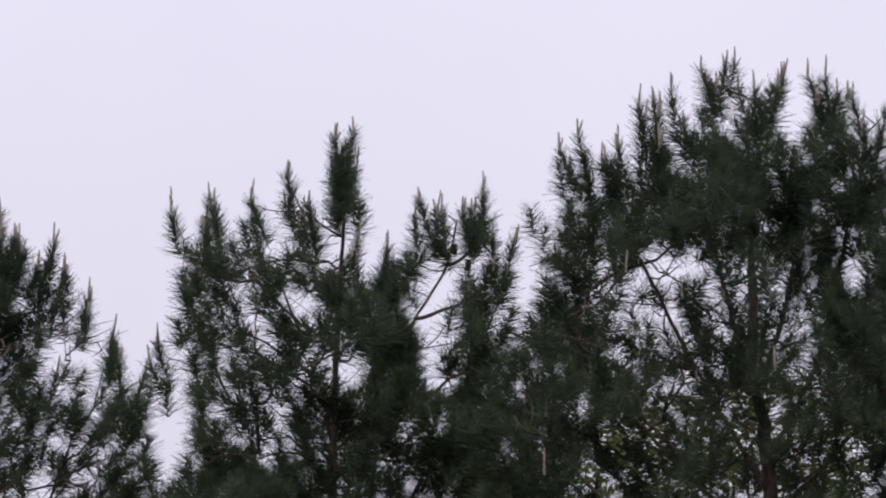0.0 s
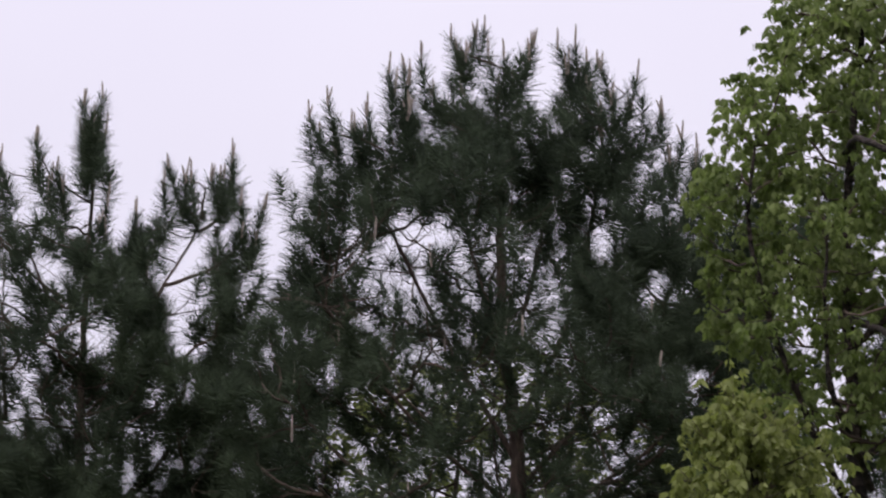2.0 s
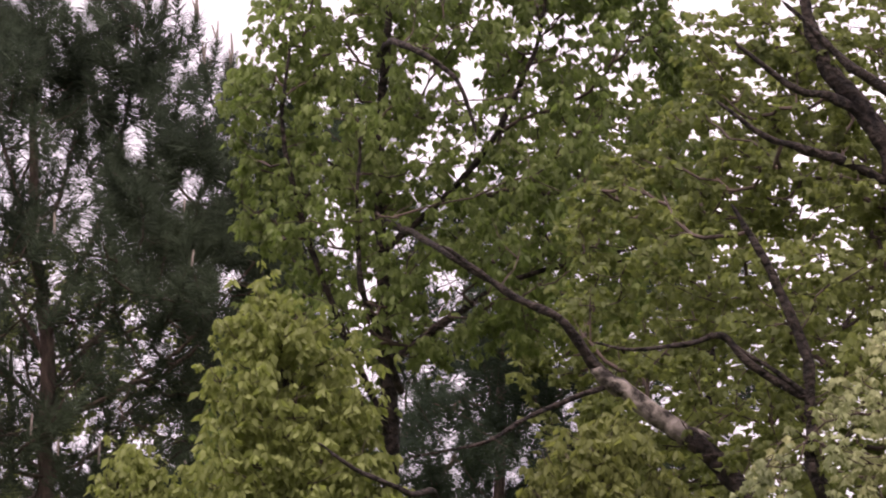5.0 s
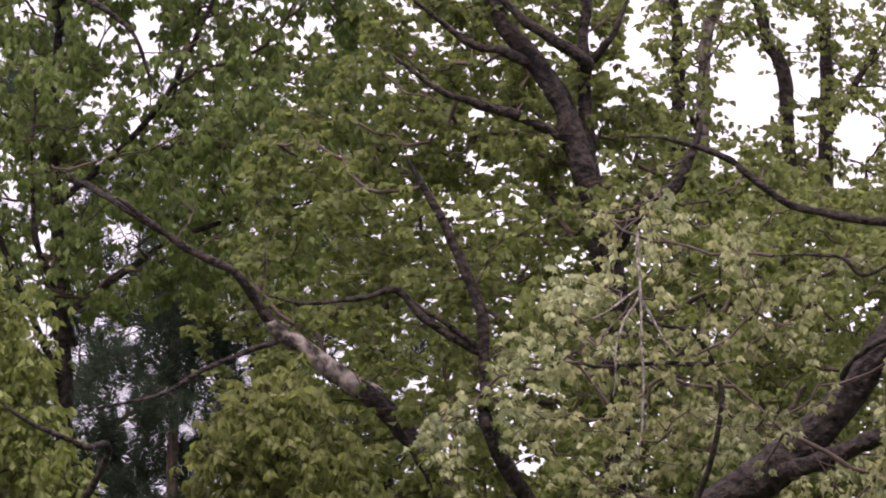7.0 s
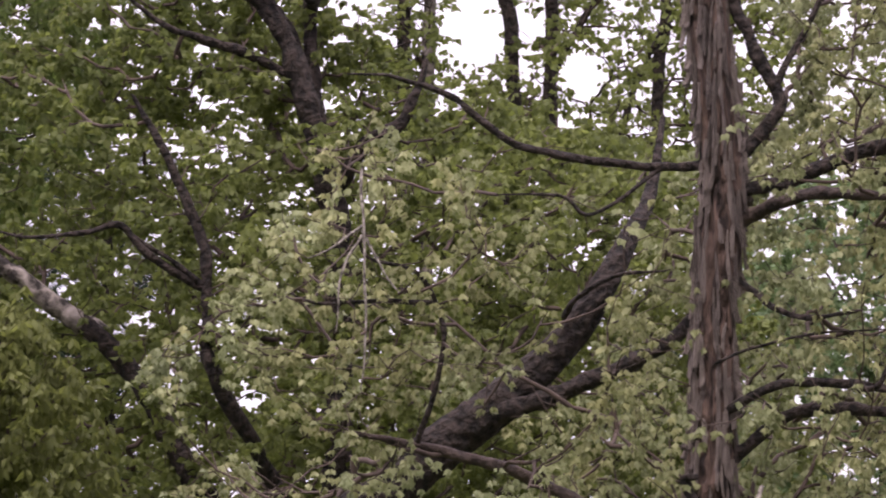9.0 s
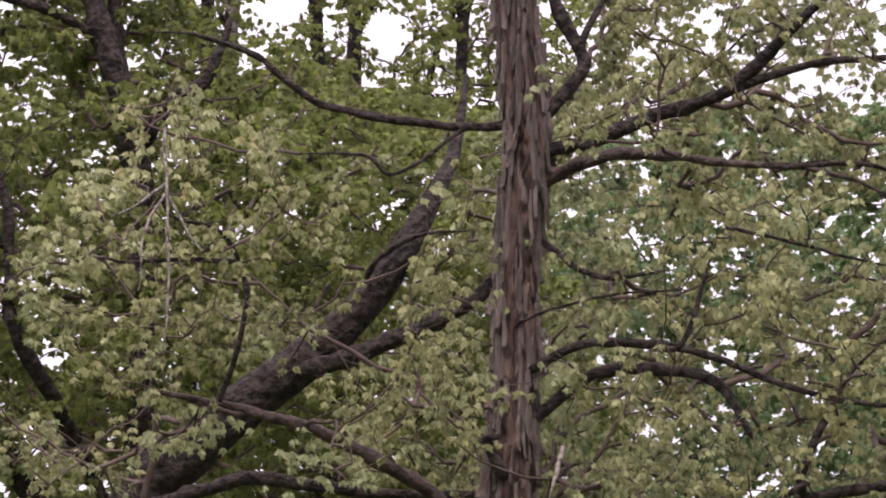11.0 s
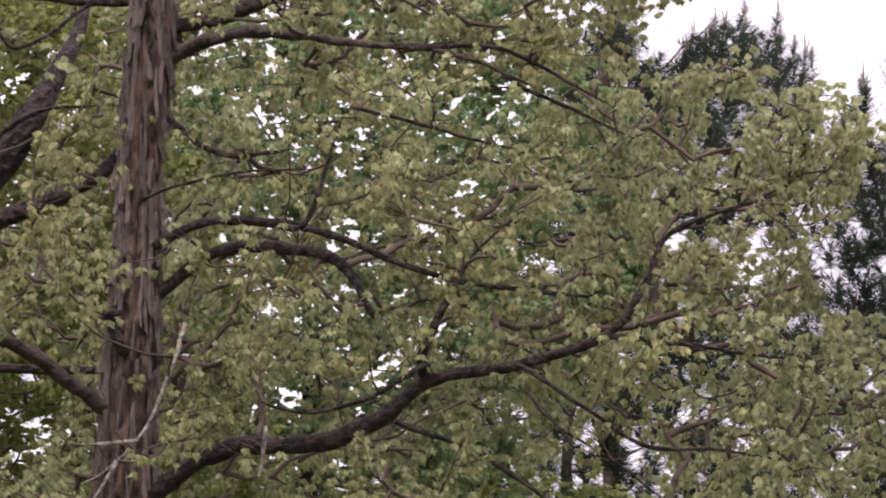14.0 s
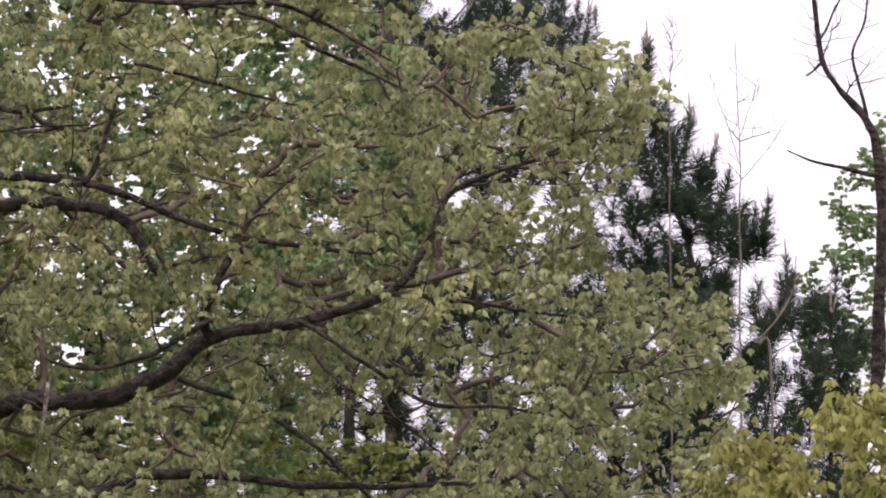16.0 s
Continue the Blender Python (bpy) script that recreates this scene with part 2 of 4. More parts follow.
def grow(lines, tips, lift, stem=0.25, wander=0.06):
    """Twigs from a skeleton of limbs out to the tips: each tip joins the nearest wood below it. Returns lines and, node by node, the tips that each carries."""
    first = np.vstack([np.asarray(q) for q in lines])
    m = len(first)
    room = m + 8 * len(tips)
    nodes, owner, where = np.zeros((room, 3)), np.full(room, -1), np.zeros(room, int)
    nodes[:m] = first
    order = np.argsort([np.min(np.sum((first - t) ** 2, 1)) for t in tips])
    paths, load, parent = [], [], []
    for t in np.asarray(tips)[order]:
        gap = t - nodes[:m]
        far = np.sqrt((gap * gap).sum(1))
        cost = far + lift * np.maximum(0, 0.35 * far - gap[:, 2]) + np.where(far < stem, 3.0, 0)
        k = int(np.argmin(cost))
        a = nodes[k]
        length = far[k]
        mid = a + 0.5 * (t - a) + np.array((0, 0, -0.12 * length)) + rng.normal(0, wander * length, 3)
        n = max(4, min(10, int(length / 0.18) + 2))
        u = np.linspace(0, 1, n)[:, None]
        line = (1 - u) ** 2 * a + 2 * u * (1 - u) * mid + u ** 2 * t
        line[1:-1] += rng.normal(0, 0.014, (n - 2, 3))
        paths.append(line)
        load.append(np.ones(n))
        parent.append((owner[k], where[k]))
        j, i = parent[-1]
        while j >= 0:
            load[j][:i + 1] += 1
            j, i = parent[j]
        nodes[m:m + n - 2], owner[m:m + n - 2], where[m:m + n - 2] = line[1:-1], len(paths) - 1, np.arange(1, n - 1)
        m += n - 2
    return paths, load


def twigs(tree, base, paths, load, thin, mat, bough=14, bough_mat=None):
    """Boughs that carry many tips are parts of their own, the finer branchwork is one part; each thins where its side twigs leave it."""
    heap = Heap()
    for line, n in zip(paths, load):
        r = np.minimum(0.02, thin * n ** 0.4) * np.linspace(1.1, 0.75, len(n))
        r[-1] *= 0.5
        v, f = tube(line, r, 3 if n[0] < 3 else 5 if n[0] < 12 else 7)
        if n[0] >= bough:
            part("branch", mesh_of("branch", v - base, f, bough_mat or mat), tree)
        else:
            heap.add(v, f)
    part("branchwork", heap.mesh("branchwork", mat, base), tree, kind="stuff")


def turned(n, axis, spread):
    """n random turns (3 x 3) that carry +z towards axis, each off by about spread radians."""
    axis = np.asarray(axis, float) + rng.normal(0, spread, (n, 3))
    z = axis / (np.linalg.norm(axis, axis=1)[:, None] + 1e-9)
    x = np.cross(z, rng.normal(0, 1, (n, 3)))
    x /= np.linalg.norm(x, axis=1)[:, None] + 1e-9
    return np.stack((x, np.cross(z, x), z), -1)


def strewn(shape_v, shape_f, places, turns, sizes):
    """Copies of one small shape at many places, as one array of corners and faces."""
    v = np.einsum("nij,kj->nki", turns, shape_v) * sizes[:, None, None] + places[:, None]
    f = shape_f[None] + (np.arange(len(places)) * len(shape_v))[:, None, None]
    return v.reshape(-1, 3), f.reshape(-1, shape_f.shape[1])


def lobed(outline, fold=0.35, droop=0.25):
    """A leaf one unit long along +z out of the right half of its outline (width, height), folded at the midrib and curled."""
    k = len(outline)
    pts = [(0.0, 0.0), (0.0, 0.5), (0.0, 1.0)] + [(w, h) for w, h in outline] + [(-w, h + 0.03) for w, h in outline]
    v = np.array([(x, fold * abs(x) - droop * z * z, z) for x, z in pts])
    f = []
    for o, flip in ((3, 1), (3 + k, -1)):
        ring = [0] + list(range(o, o + k)) + [2]
        f += [(1, a, b)[::flip] for a, b in zip(ring, ring[1:])]
    return v, np.array(f)


LEAF_FAR = (np.array(((0, 0, 0), (-0.36, 0.16, 0.46), (0.36, 0.16, 0.52), (0.03, -0.28, 1.0))), np.array(((0, 3, 1), (0, 2, 3))))
LEAF_KITE = lobed(((0.36, 0.44),), 0.45, 0.3)
LEAF_ROUND = lobed(((0.34, 0.44), (0.11, 0.60)), 0.5, 0.35)
LEAF_SLIM = lobed(((0.25, 0.45),), 0.4, 0.35)


def brush(n, length, needle, flare):
    """Places, ways and sizes of the needles round one upright shoot."""
    h = rng.beta(1.2, 1.1, n) * length
    a = rng.uniform(0, 2 * math.pi, n)
    tilt = flare * rng.uniform(0.5, 1.15, n) * (1.25 - 0.75 * h / length)
    way = np.stack((np.sin(tilt) * np.cos(a), np.sin(tilt) * np.sin(a), np.cos(tilt)), 1)
    return h, way, needle * rng.uniform(0.7, 1.1, n) * (1.1 - 0.4 * h / length)


def needles(heap, tip, way, n=130, length=0.42, needle=0.17, flare=1.1, width=0.0032):
    """The brush of needles that clothes the end of a shoot."""
    h, dirs, size = brush(n, length, needle, flare)
    z = way / np.linalg.norm(way)
    x = np.cross(z, (0.3, 1, 0.1))
    x /= np.linalg.norm(x)
    y = np.cross(z, x)
    m = np.stack((x, y, z), 1)
    d = dirs @ m.T
    base = tip + (h - length)[:, None] * z
    side = np.cross(d, rng.normal(0, 1, (n, 3)))
    side *= width / (np.linalg.norm(side, axis=1)[:, None] + 1e-9)
    end = base + d * size[:, None] + np.array((0, 0, -0.015))
    fan = (rng.random(n) < 0.2)[:, None]
    v = np.where(np.repeat(fan, 3, 0), np.stack((end - 0.6 * side, end + 0.6 * side, base), 1).reshape(-1, 3), np.stack((base - side, base + side, end), 1).reshape(-1, 3))
    heap.add(v, np.arange(3 * n).reshape(-1, 3))


# ---- trees ----
OPEN_WOOD = []


def seen_from_meadow(p):
    """Bearing, height in degrees and distance over the ground, from the edge of the meadow."""
    far = np.hypot(p[:, 0], p[:, 1])
    return np.degrees(np.arctan2(p[:, 0], p[:, 1])), np.degrees(np.arctan2(p[:, 2] - EYE, far)), far


def open_wood(line, radii, share):
    """Keep most leaves on the meadow side of a limb away from it."""
    a, e, far = seen_from_meadow(line)
    OPEN_WOOD.append((a, e, far, np.degrees(radii / far), share))


def clear_of_wood(p, low):
    """Which leaf bunches leave the open limbs in view; low: how far their leaves hang."""
    a, e, far = seen_from_meadow(p)
    e = e - np.degrees(0.5 * low / far)
    keep = np.ones(len(p), bool)
    for la, le, lf, w, share in OPEN_WOOD:
        m = w.max() + 0.12
        k = np.where((a > la.min() - m) & (a < la.max() + m) & (e > le.min() - m) & (e < le.max() + m) & keep)[0]
        if len(k) == 0:
            continue
        gap = np.hypot(a[k, None] - la, e[k, None] - le) - w
        i = gap.argmin(1)
        hit = (gap[np.arange(len(k)), i] < 0.085) & (far[k] < lf[i] + 0.2) & (rng.random(len(k)) < share)
        keep[k[hit]] = False
    return keep


def bole(tree, origin, points, radii, mat, sides=14, ridge=0.0, name="trunk", label="", steps=10, seed=0.0, share=0.0):
    """A trunk or limb as a part of a tree; returns its line for twigs to join."""
    line = glide(points, steps)
    r = np.interp(np.linspace(0, 1, len(line)), np.linspace(0, 1, len(radii)), radii)
    if ridge == 0:
        # crooked growth, knots and bark
        step = np.r_[0, np.cumsum(np.linalg.norm(np.diff(line, axis=0), axis=1))]
        crook = np.array([noise.noise_vector((q * 2.3, seed, len(line))) + 0.5 * noise.noise_vector((q * 6.1, 9 + seed, len(line))) for q in step])
        line[1:-1] += crook[1:-1] * (0.012 + 0.35 * r[1:-1, None])
        r = r * np.array([1 + 0.22 * noise.noise((q * 4.7, 3.1, seed)) + 0.15 * noise.noise((q * 12.0, 7.7, seed)) for q in step])
        ridge = 0.2 if radii[0] > 0.02 else 0.0
        seed = rng.uniform(0, 50)
    if share:
        open_wood(line, r, share)
    r[-1] *= 0.3
    v, f = tube(line, r, sides, ridge, seed)
    part(name, mesh_of(name, v - origin, f, mat), tree, label)
    return line


def candle_mesh():
    line = np.array(((0, 0, 0), (0, 0, 0.06), (0.002, 0, 0.13), (0, 0.001, 0.16)))
    return mesh_of("candle", *tube(line, (0.008, 0.010, 0.008, 0.004), 6), CANDLE)


CANDLE_MESH = candle_mesh()


def pine(az, d, poly, trunk, tops, gaps, n, label, limbs=(), mat=NEEDLE, dense=92, needle=0.185, apart=0.17, deep=1.0, width=0.005, clump=0.0, candles=0.02, stem_r=(0.16, 0.11, 0.065, 0.03), lean=0.7, hollow=(), bare=0, limb_r=(0.024, 0.017, 0.008)):
    base = spot(az, 0, d)
    base[2] = 0
    tree = thing("pine_tree", base, label, "tree", "pine trees")
    stem = np.array([base, *[spot(*q) for q in trunk]])
    lines = [bole(tree, base, stem, stem_r, BARK_PINE, 14, name="trunk")]
    for q in limbs:
        lines.append(bole(tree, base, [spot(*p) for p in q], limb_r, BARK_PINE, 8, name="limb"))
    wide_gaps = [(a, e, w + 0.025, h + 0.025) for a, e, w, h in gaps]
    spots = scatter(poly, n, wide_gaps, apart, clump, 2.2, hollow)
    high = np.array([spot(a, e, d + rng.uniform(-0.5, 0.5)) for a, e in tops]).reshape(-1, 3)
    tips = np.vstack((placed(poly, spots, d, deep), high - np.array((0, 0, 0.14))))
    # side shoots low on the trunk keep the hidden part of the crown
    paths, load = grow([q[len(q) // 3:] for q in lines], tips, 3.5)
    twigs(tree, base, paths, load, 0.0058, TWIG, 10, BARK_PINE)
    if bare:
        # dead twigs inside the crown
        inner = [spot(h[0] + rng.uniform(-1, 1) * h[2] * 1.2, h[1] + rng.uniform(-1, 1) * h[3] * 1.2, d + rng.uniform(-1.2, 1.2)) for h in hollow for _ in range(bare)]
        twigs(tree, base, *grow([q[len(q) // 3:] for q in lines], inner, 0.8, wander=0.12), 0.0042, TWIG, 99)
    leaves, ends = Heap(), []

    def shut(p):
        """Whether a tuft here would close one of the crown's openings."""
        a, e = math.degrees(math.atan2(p[0], p[1])), math.degrees(math.atan2(p[2] - 0.12 - EYE, math.hypot(p[0], p[1])))
        return any(((a - g[0]) / (g[2] + 0.035)) ** 2 + ((e - g[1]) / (g[3] + 0.035)) ** 2 < 1 for g in gaps)

    for line in paths:
        way = line[-1] - line[-2]
        top = len(high) and np.min(np.linalg.norm(high - line[-1], axis=1)) < 0.2
        way = way / np.linalg.norm(way) * (0.45 if top else 1.0) + np.array((0, 0, lean))
        ta, te = math.degrees(math.atan2(line[-1][0], line[-1][1])), math.degrees(math.atan2(line[-1][2] - EYE, math.hypot(line[-1][0], line[-1][1])))
        thin = any(((ta - h[0]) / h[2]) ** 2 + ((te - h[1]) / h[3]) ** 2 < 1 for h in hollow)
        k = rng.uniform(0.8, 1.2) * (1.25 if top else 0.85 if thin else 1.0)
        many = dense * k
        axis = way / np.linalg.norm(way)
        # the leading shoot, a bottle brush that widens below its tip
        needles(leaves, line[-1], way, int((3.2 if top else 2.5) * many), (0.36 if top else 0.27) * k, needle * (1.05 if top else 1.12), 1.12 if top else 1.35, width * 0.7)
        if top or rng.random() < candles:
            ends.append((line[-1] + 0.03 * way, top))
        for j in range(rng.integers(2, 4) if top else rng.integers(1, 3) if thin else rng.integers(2, 5)):
            w2 = axis + rng.normal(0, 0.22 if top else 0.42, 3) + np.array((0, 0, 0.45 if top else 0.1))
            wide = 0.075 if top else 0.13
            end = line[-1] - axis * rng.uniform(0.08, 0.28) + rng.normal(0, 1, 3) * np.array((wide, wide, 0.07))
            if shut(end):
                continue
            needles(leaves, end, w2, int((2.3 if top else 2.0) * many), (0.27 if top else 0.22) * k, needle * (1.0 if top else 1.1), 1.2 if top else 1.4, width * 0.7)
            if (top and rng.random() < 0.7) or rng.random() < candles:
                ends.append((end, top))
    part("needle_foliage", leaves.mesh("needle_foliage", mat, base, False), tree, kind="stuff")
    for p, top in ends:
        for k in range(rng.integers(1, 4) if top else 1):
            c = part("candle", CANDLE_MESH, tree)
            c.location = p - base + np.array((0, 0, -0.03)) + rng.normal(0, 0.012, 3) * (k > 0)
            c.rotation_euler = rng.normal(0, 0.08 if k == 0 else 0.16, 3)
            c.scale = (0.95, 0.95, rng.uniform(0.8, 1.45) * (1 if k == 0 else 0.75))
    return tree


def leafy(tree, base, lines, poly, d, n, gaps, mat, shape, size, knots=6, bunch=5, apart=0.10, deep=1.0, near=0, lift=0.5, thin=0.0032, most=3.0, twig=TWIG, clump=0.0, grain=2.2, hang=1.0, front=1.0, hollow=()):
    """The twigs and hanging leaf bunches of a broad-leaved crown; near: how many of the foremost leaves stand as pieces of their own."""
    tips = placed(poly, scatter(poly, n, gaps, apart, clump, grain, hollow), d, deep, most, front)
    paths, load = grow(lines, tips, lift)
    twigs(tree, base, paths, load, thin, twig, 16)
    places, ways = [], []
    for line in paths:
        m = rng.integers(knots // 2 + 1, knots + knots // 2)
        u = np.clip(rng.beta(2.2, 0.9, m), 0, 0.999) * (len(line) - 1)
        i = u.astype(int)
        p = line[i] + (u - i)[:, None] * (line[i + 1] - line[i]) + rng.normal(0, size * 0.75, (m, 3))
        p = np.repeat(p[clear_of_wood(p, 2 * size)], bunch, 0)
        out = rng.normal(0, 1, (len(p), 3))
        out[:, 2] = -hang - 0.5 * np.abs(out[:, 2])
        places.append(p + out * 0.12 * size)
        ways.append(out)
    places, ways = np.vstack(places), np.vstack(ways)
    turns = turned(len(places), ways, 0.3)
    sizes = size * rng.uniform(0.65, 1.25, len(places))
    order = np.argsort(np.hypot(places[:, 0], places[:, 1]))
    rest = order[near:]
    v, f = strewn(*shape, places[rest], turns[rest], sizes[rest])
    part("foliage", mesh_of("foliage", v - base, f, mat), tree, kind="stuff")
    if near:
        one = mesh_of("leaf", *LEAF_ROUND, mat)
        for k in order[:near]:
            q = part("leaf", one, tree)
            q.matrix_basis = Matrix.Translation(places[k] - base) @ Matrix(turns[k]).to_4x4() @ Matrix.Scale(sizes[k], 4)
    return tree


def rooted(name, az, d, label, group="broad-leaved trees"):
    base = spot(az, 0, d)
    base[2] = 0
    return thing(name, base, label, "tree", group), base


def ground():
    n, size = 90, 1500.0
    u = np.linspace(-1, 1, n)
    x, y = np.meshgrid(np.sign(u) * np.abs(u) ** 2.2 * size, np.sign(u) * np.abs(u) ** 2.2 * size, indexing="ij")
    z = np.array([[0.25 * noise.noise((a * 0.02, b * 0.02, 0)) * min(1, max(0, math.hypot(a, b) - 60) / 200) - 0.02 for a, b in zip(p, q)] for p, q in zip(x, y)])
    i, j = np.meshgrid(np.arange(n - 1), np.arange(n - 1), indexing="ij")
    k = (i * n + j).ravel()
    ob = new("ground", mesh_of("ground", np.stack((x, y, z), -1).reshape(-1, 3), np.stack((k, k + n, k + n + 1, k + 1), 1), GRASS))
    tagged(ob, "green meadow grass under the trees", "ground", kind="structure")


ground()

# ---- pines against the sky ----
PINE_A = [(-5.2, 11), (-5.1, 12.0), (-4.9, 12.4), (-4.6, 12.0), (-4.05, 11.6), (-3.69, 11.05), (-3.42, 10.7), (-3.15, 10.3), (-3.0, 10.0), (-2.95, 9.2), (-3.1, 8), (-5.2, 8)]
pine(-4.9, 47, PINE_A, [(-4.9, 4, 47), (-4.9, 10, 47), (-5.0, 12.4, 47)],
     [(-4.61, 12.48), (-4.45, 12.2), (-4.05, 12.15), (-3.69, 11.61), (-3.42, 11.24), (-3.09, 10.84), (-3.95, 11.8)], [(-3.9, 10.9, 0.15, 0.2), (-4.35, 11.35, 0.12, 0.15), (-4.1, 10.0, 0.15, 0.12), (-3.5, 9.8, 0.12, 0.15), (-4.5, 10.6, 0.1, 0.1)], 145,
     "dark green loblolly pine with pale upright candles", hollow=[(-4.2, 10.3, 0.8, 0.9, 0.7)], bare=60)

PINE_B = [(-2.85, 11.8), (-2.7, 12.0), (-2.38, 12.05), (-1.99, 12.05), (-1.62, 12.1), (-1.3, 11.85), (-0.95, 11.8), (-0.58, 11.75), (-0.24, 12.1), (0.2, 12.2), (0.42, 12.3), (0.65, 11.9),
          (0.75, 11.4), (0.6, 10.5), (0.4, 9.4), (0.4, 8), (-2.7, 8), (-2.75, 9.4), (-2.6, 10.2), (-2.7, 10.56), (-2.85, 11.0), (-2.75, 11.5)]
pine(-1.15, 45, PINE_B, [(-1.2, 5, 45), (-1.15, 9.4, 45), (-1.1, 11.0, 45), (-1.03, 12.6, 45)],
     [(-2.82, 12.51), (-2.38, 12.57), (-1.99, 12.63), (-1.62, 12.89), (-1.40, 12.6), (-1.13, 13.27), (-0.94, 13.34), (-1.02, 13.05), (-1.12, 12.95), (-0.92, 12.95), (-0.89, 12.23), (-0.58, 12.15), (-0.24, 12.64), (-0.01, 12.52),
      (0.20, 12.52), (0.42, 12.72), (0.73, 12.23), (-2.95, 11.15)],
     [(0.24, 11.91, 0.41, 0.2), (-0.11, 11.51, 0.17, 0.35), (0.01, 11.16, 0.16, 0.23), (-0.05, 10.82, 0.13, 0.35), (0.59, 11.34, 0.09, 0.23), (-2.92, 11.62, 0.17, 0.52), (-2.77, 10.82, 0.13, 0.23), (-1.84, 10.36, 0.19, 0.13), (-2.04, 11.34, 0.19, 0.16), (-1.84, 11.16, 0.13, 0.16), (-1.95, 10.82, 0.09, 0.12), (-2.16, 11.91, 0.09, 0.1), (-1.75, 12.14, 0.14, 0.08), (-2.04, 11.68, 0.09, 0.13), (-1.4, 11.62, 0.07, 0.14), (-1.25, 11.97, 0.07, 0.1), (-1.1, 10.93, 0.07, 0.14), (-0.87, 10.76, 0.12, 0.13), (-1.31, 10.42, 0.07, 0.07), (-0.72, 11.25, 0.07, 0.1), (0.24, 10.82, 0.06, 0.12), (0.21, 11.19, 0.09, 0.09), (-2.27, 10.19, 0.2, 0.06), (-2.57, 10.65, 0.09, 0.07), (-1.3, 12.8, 0.12, 0.14), (-0.75, 12.65, 0.14, 0.3), (-1.2, 12.5, 0.1, 0.1)], 300,
     "dark green loblolly pine with one tall leader", stem_r=(0.11, 0.06, 0.03, 0.012), limb_r=(0.016, 0.012, 0.007), hollow=[(-1.75, 10.9, 0.85, 1.0, 0.6), (-0.6, 9.9, 0.8, 0.7, 0.7)], bare=80, limbs=[[(-1.13, 10.0, 45), (-0.5, 10.9, 45.2), (-0.29, 11.29, 45.2), (0.04, 11.83, 45.3), (0.14, 12.3, 45.3)],
            [(-0.29, 11.29, 45.2), (0.21, 11.46, 45.3), (0.5, 11.7, 45.4)], [(0.04, 11.83, 45.3), (0.27, 11.98, 45.3), (0.45, 12.3, 45.3)]])

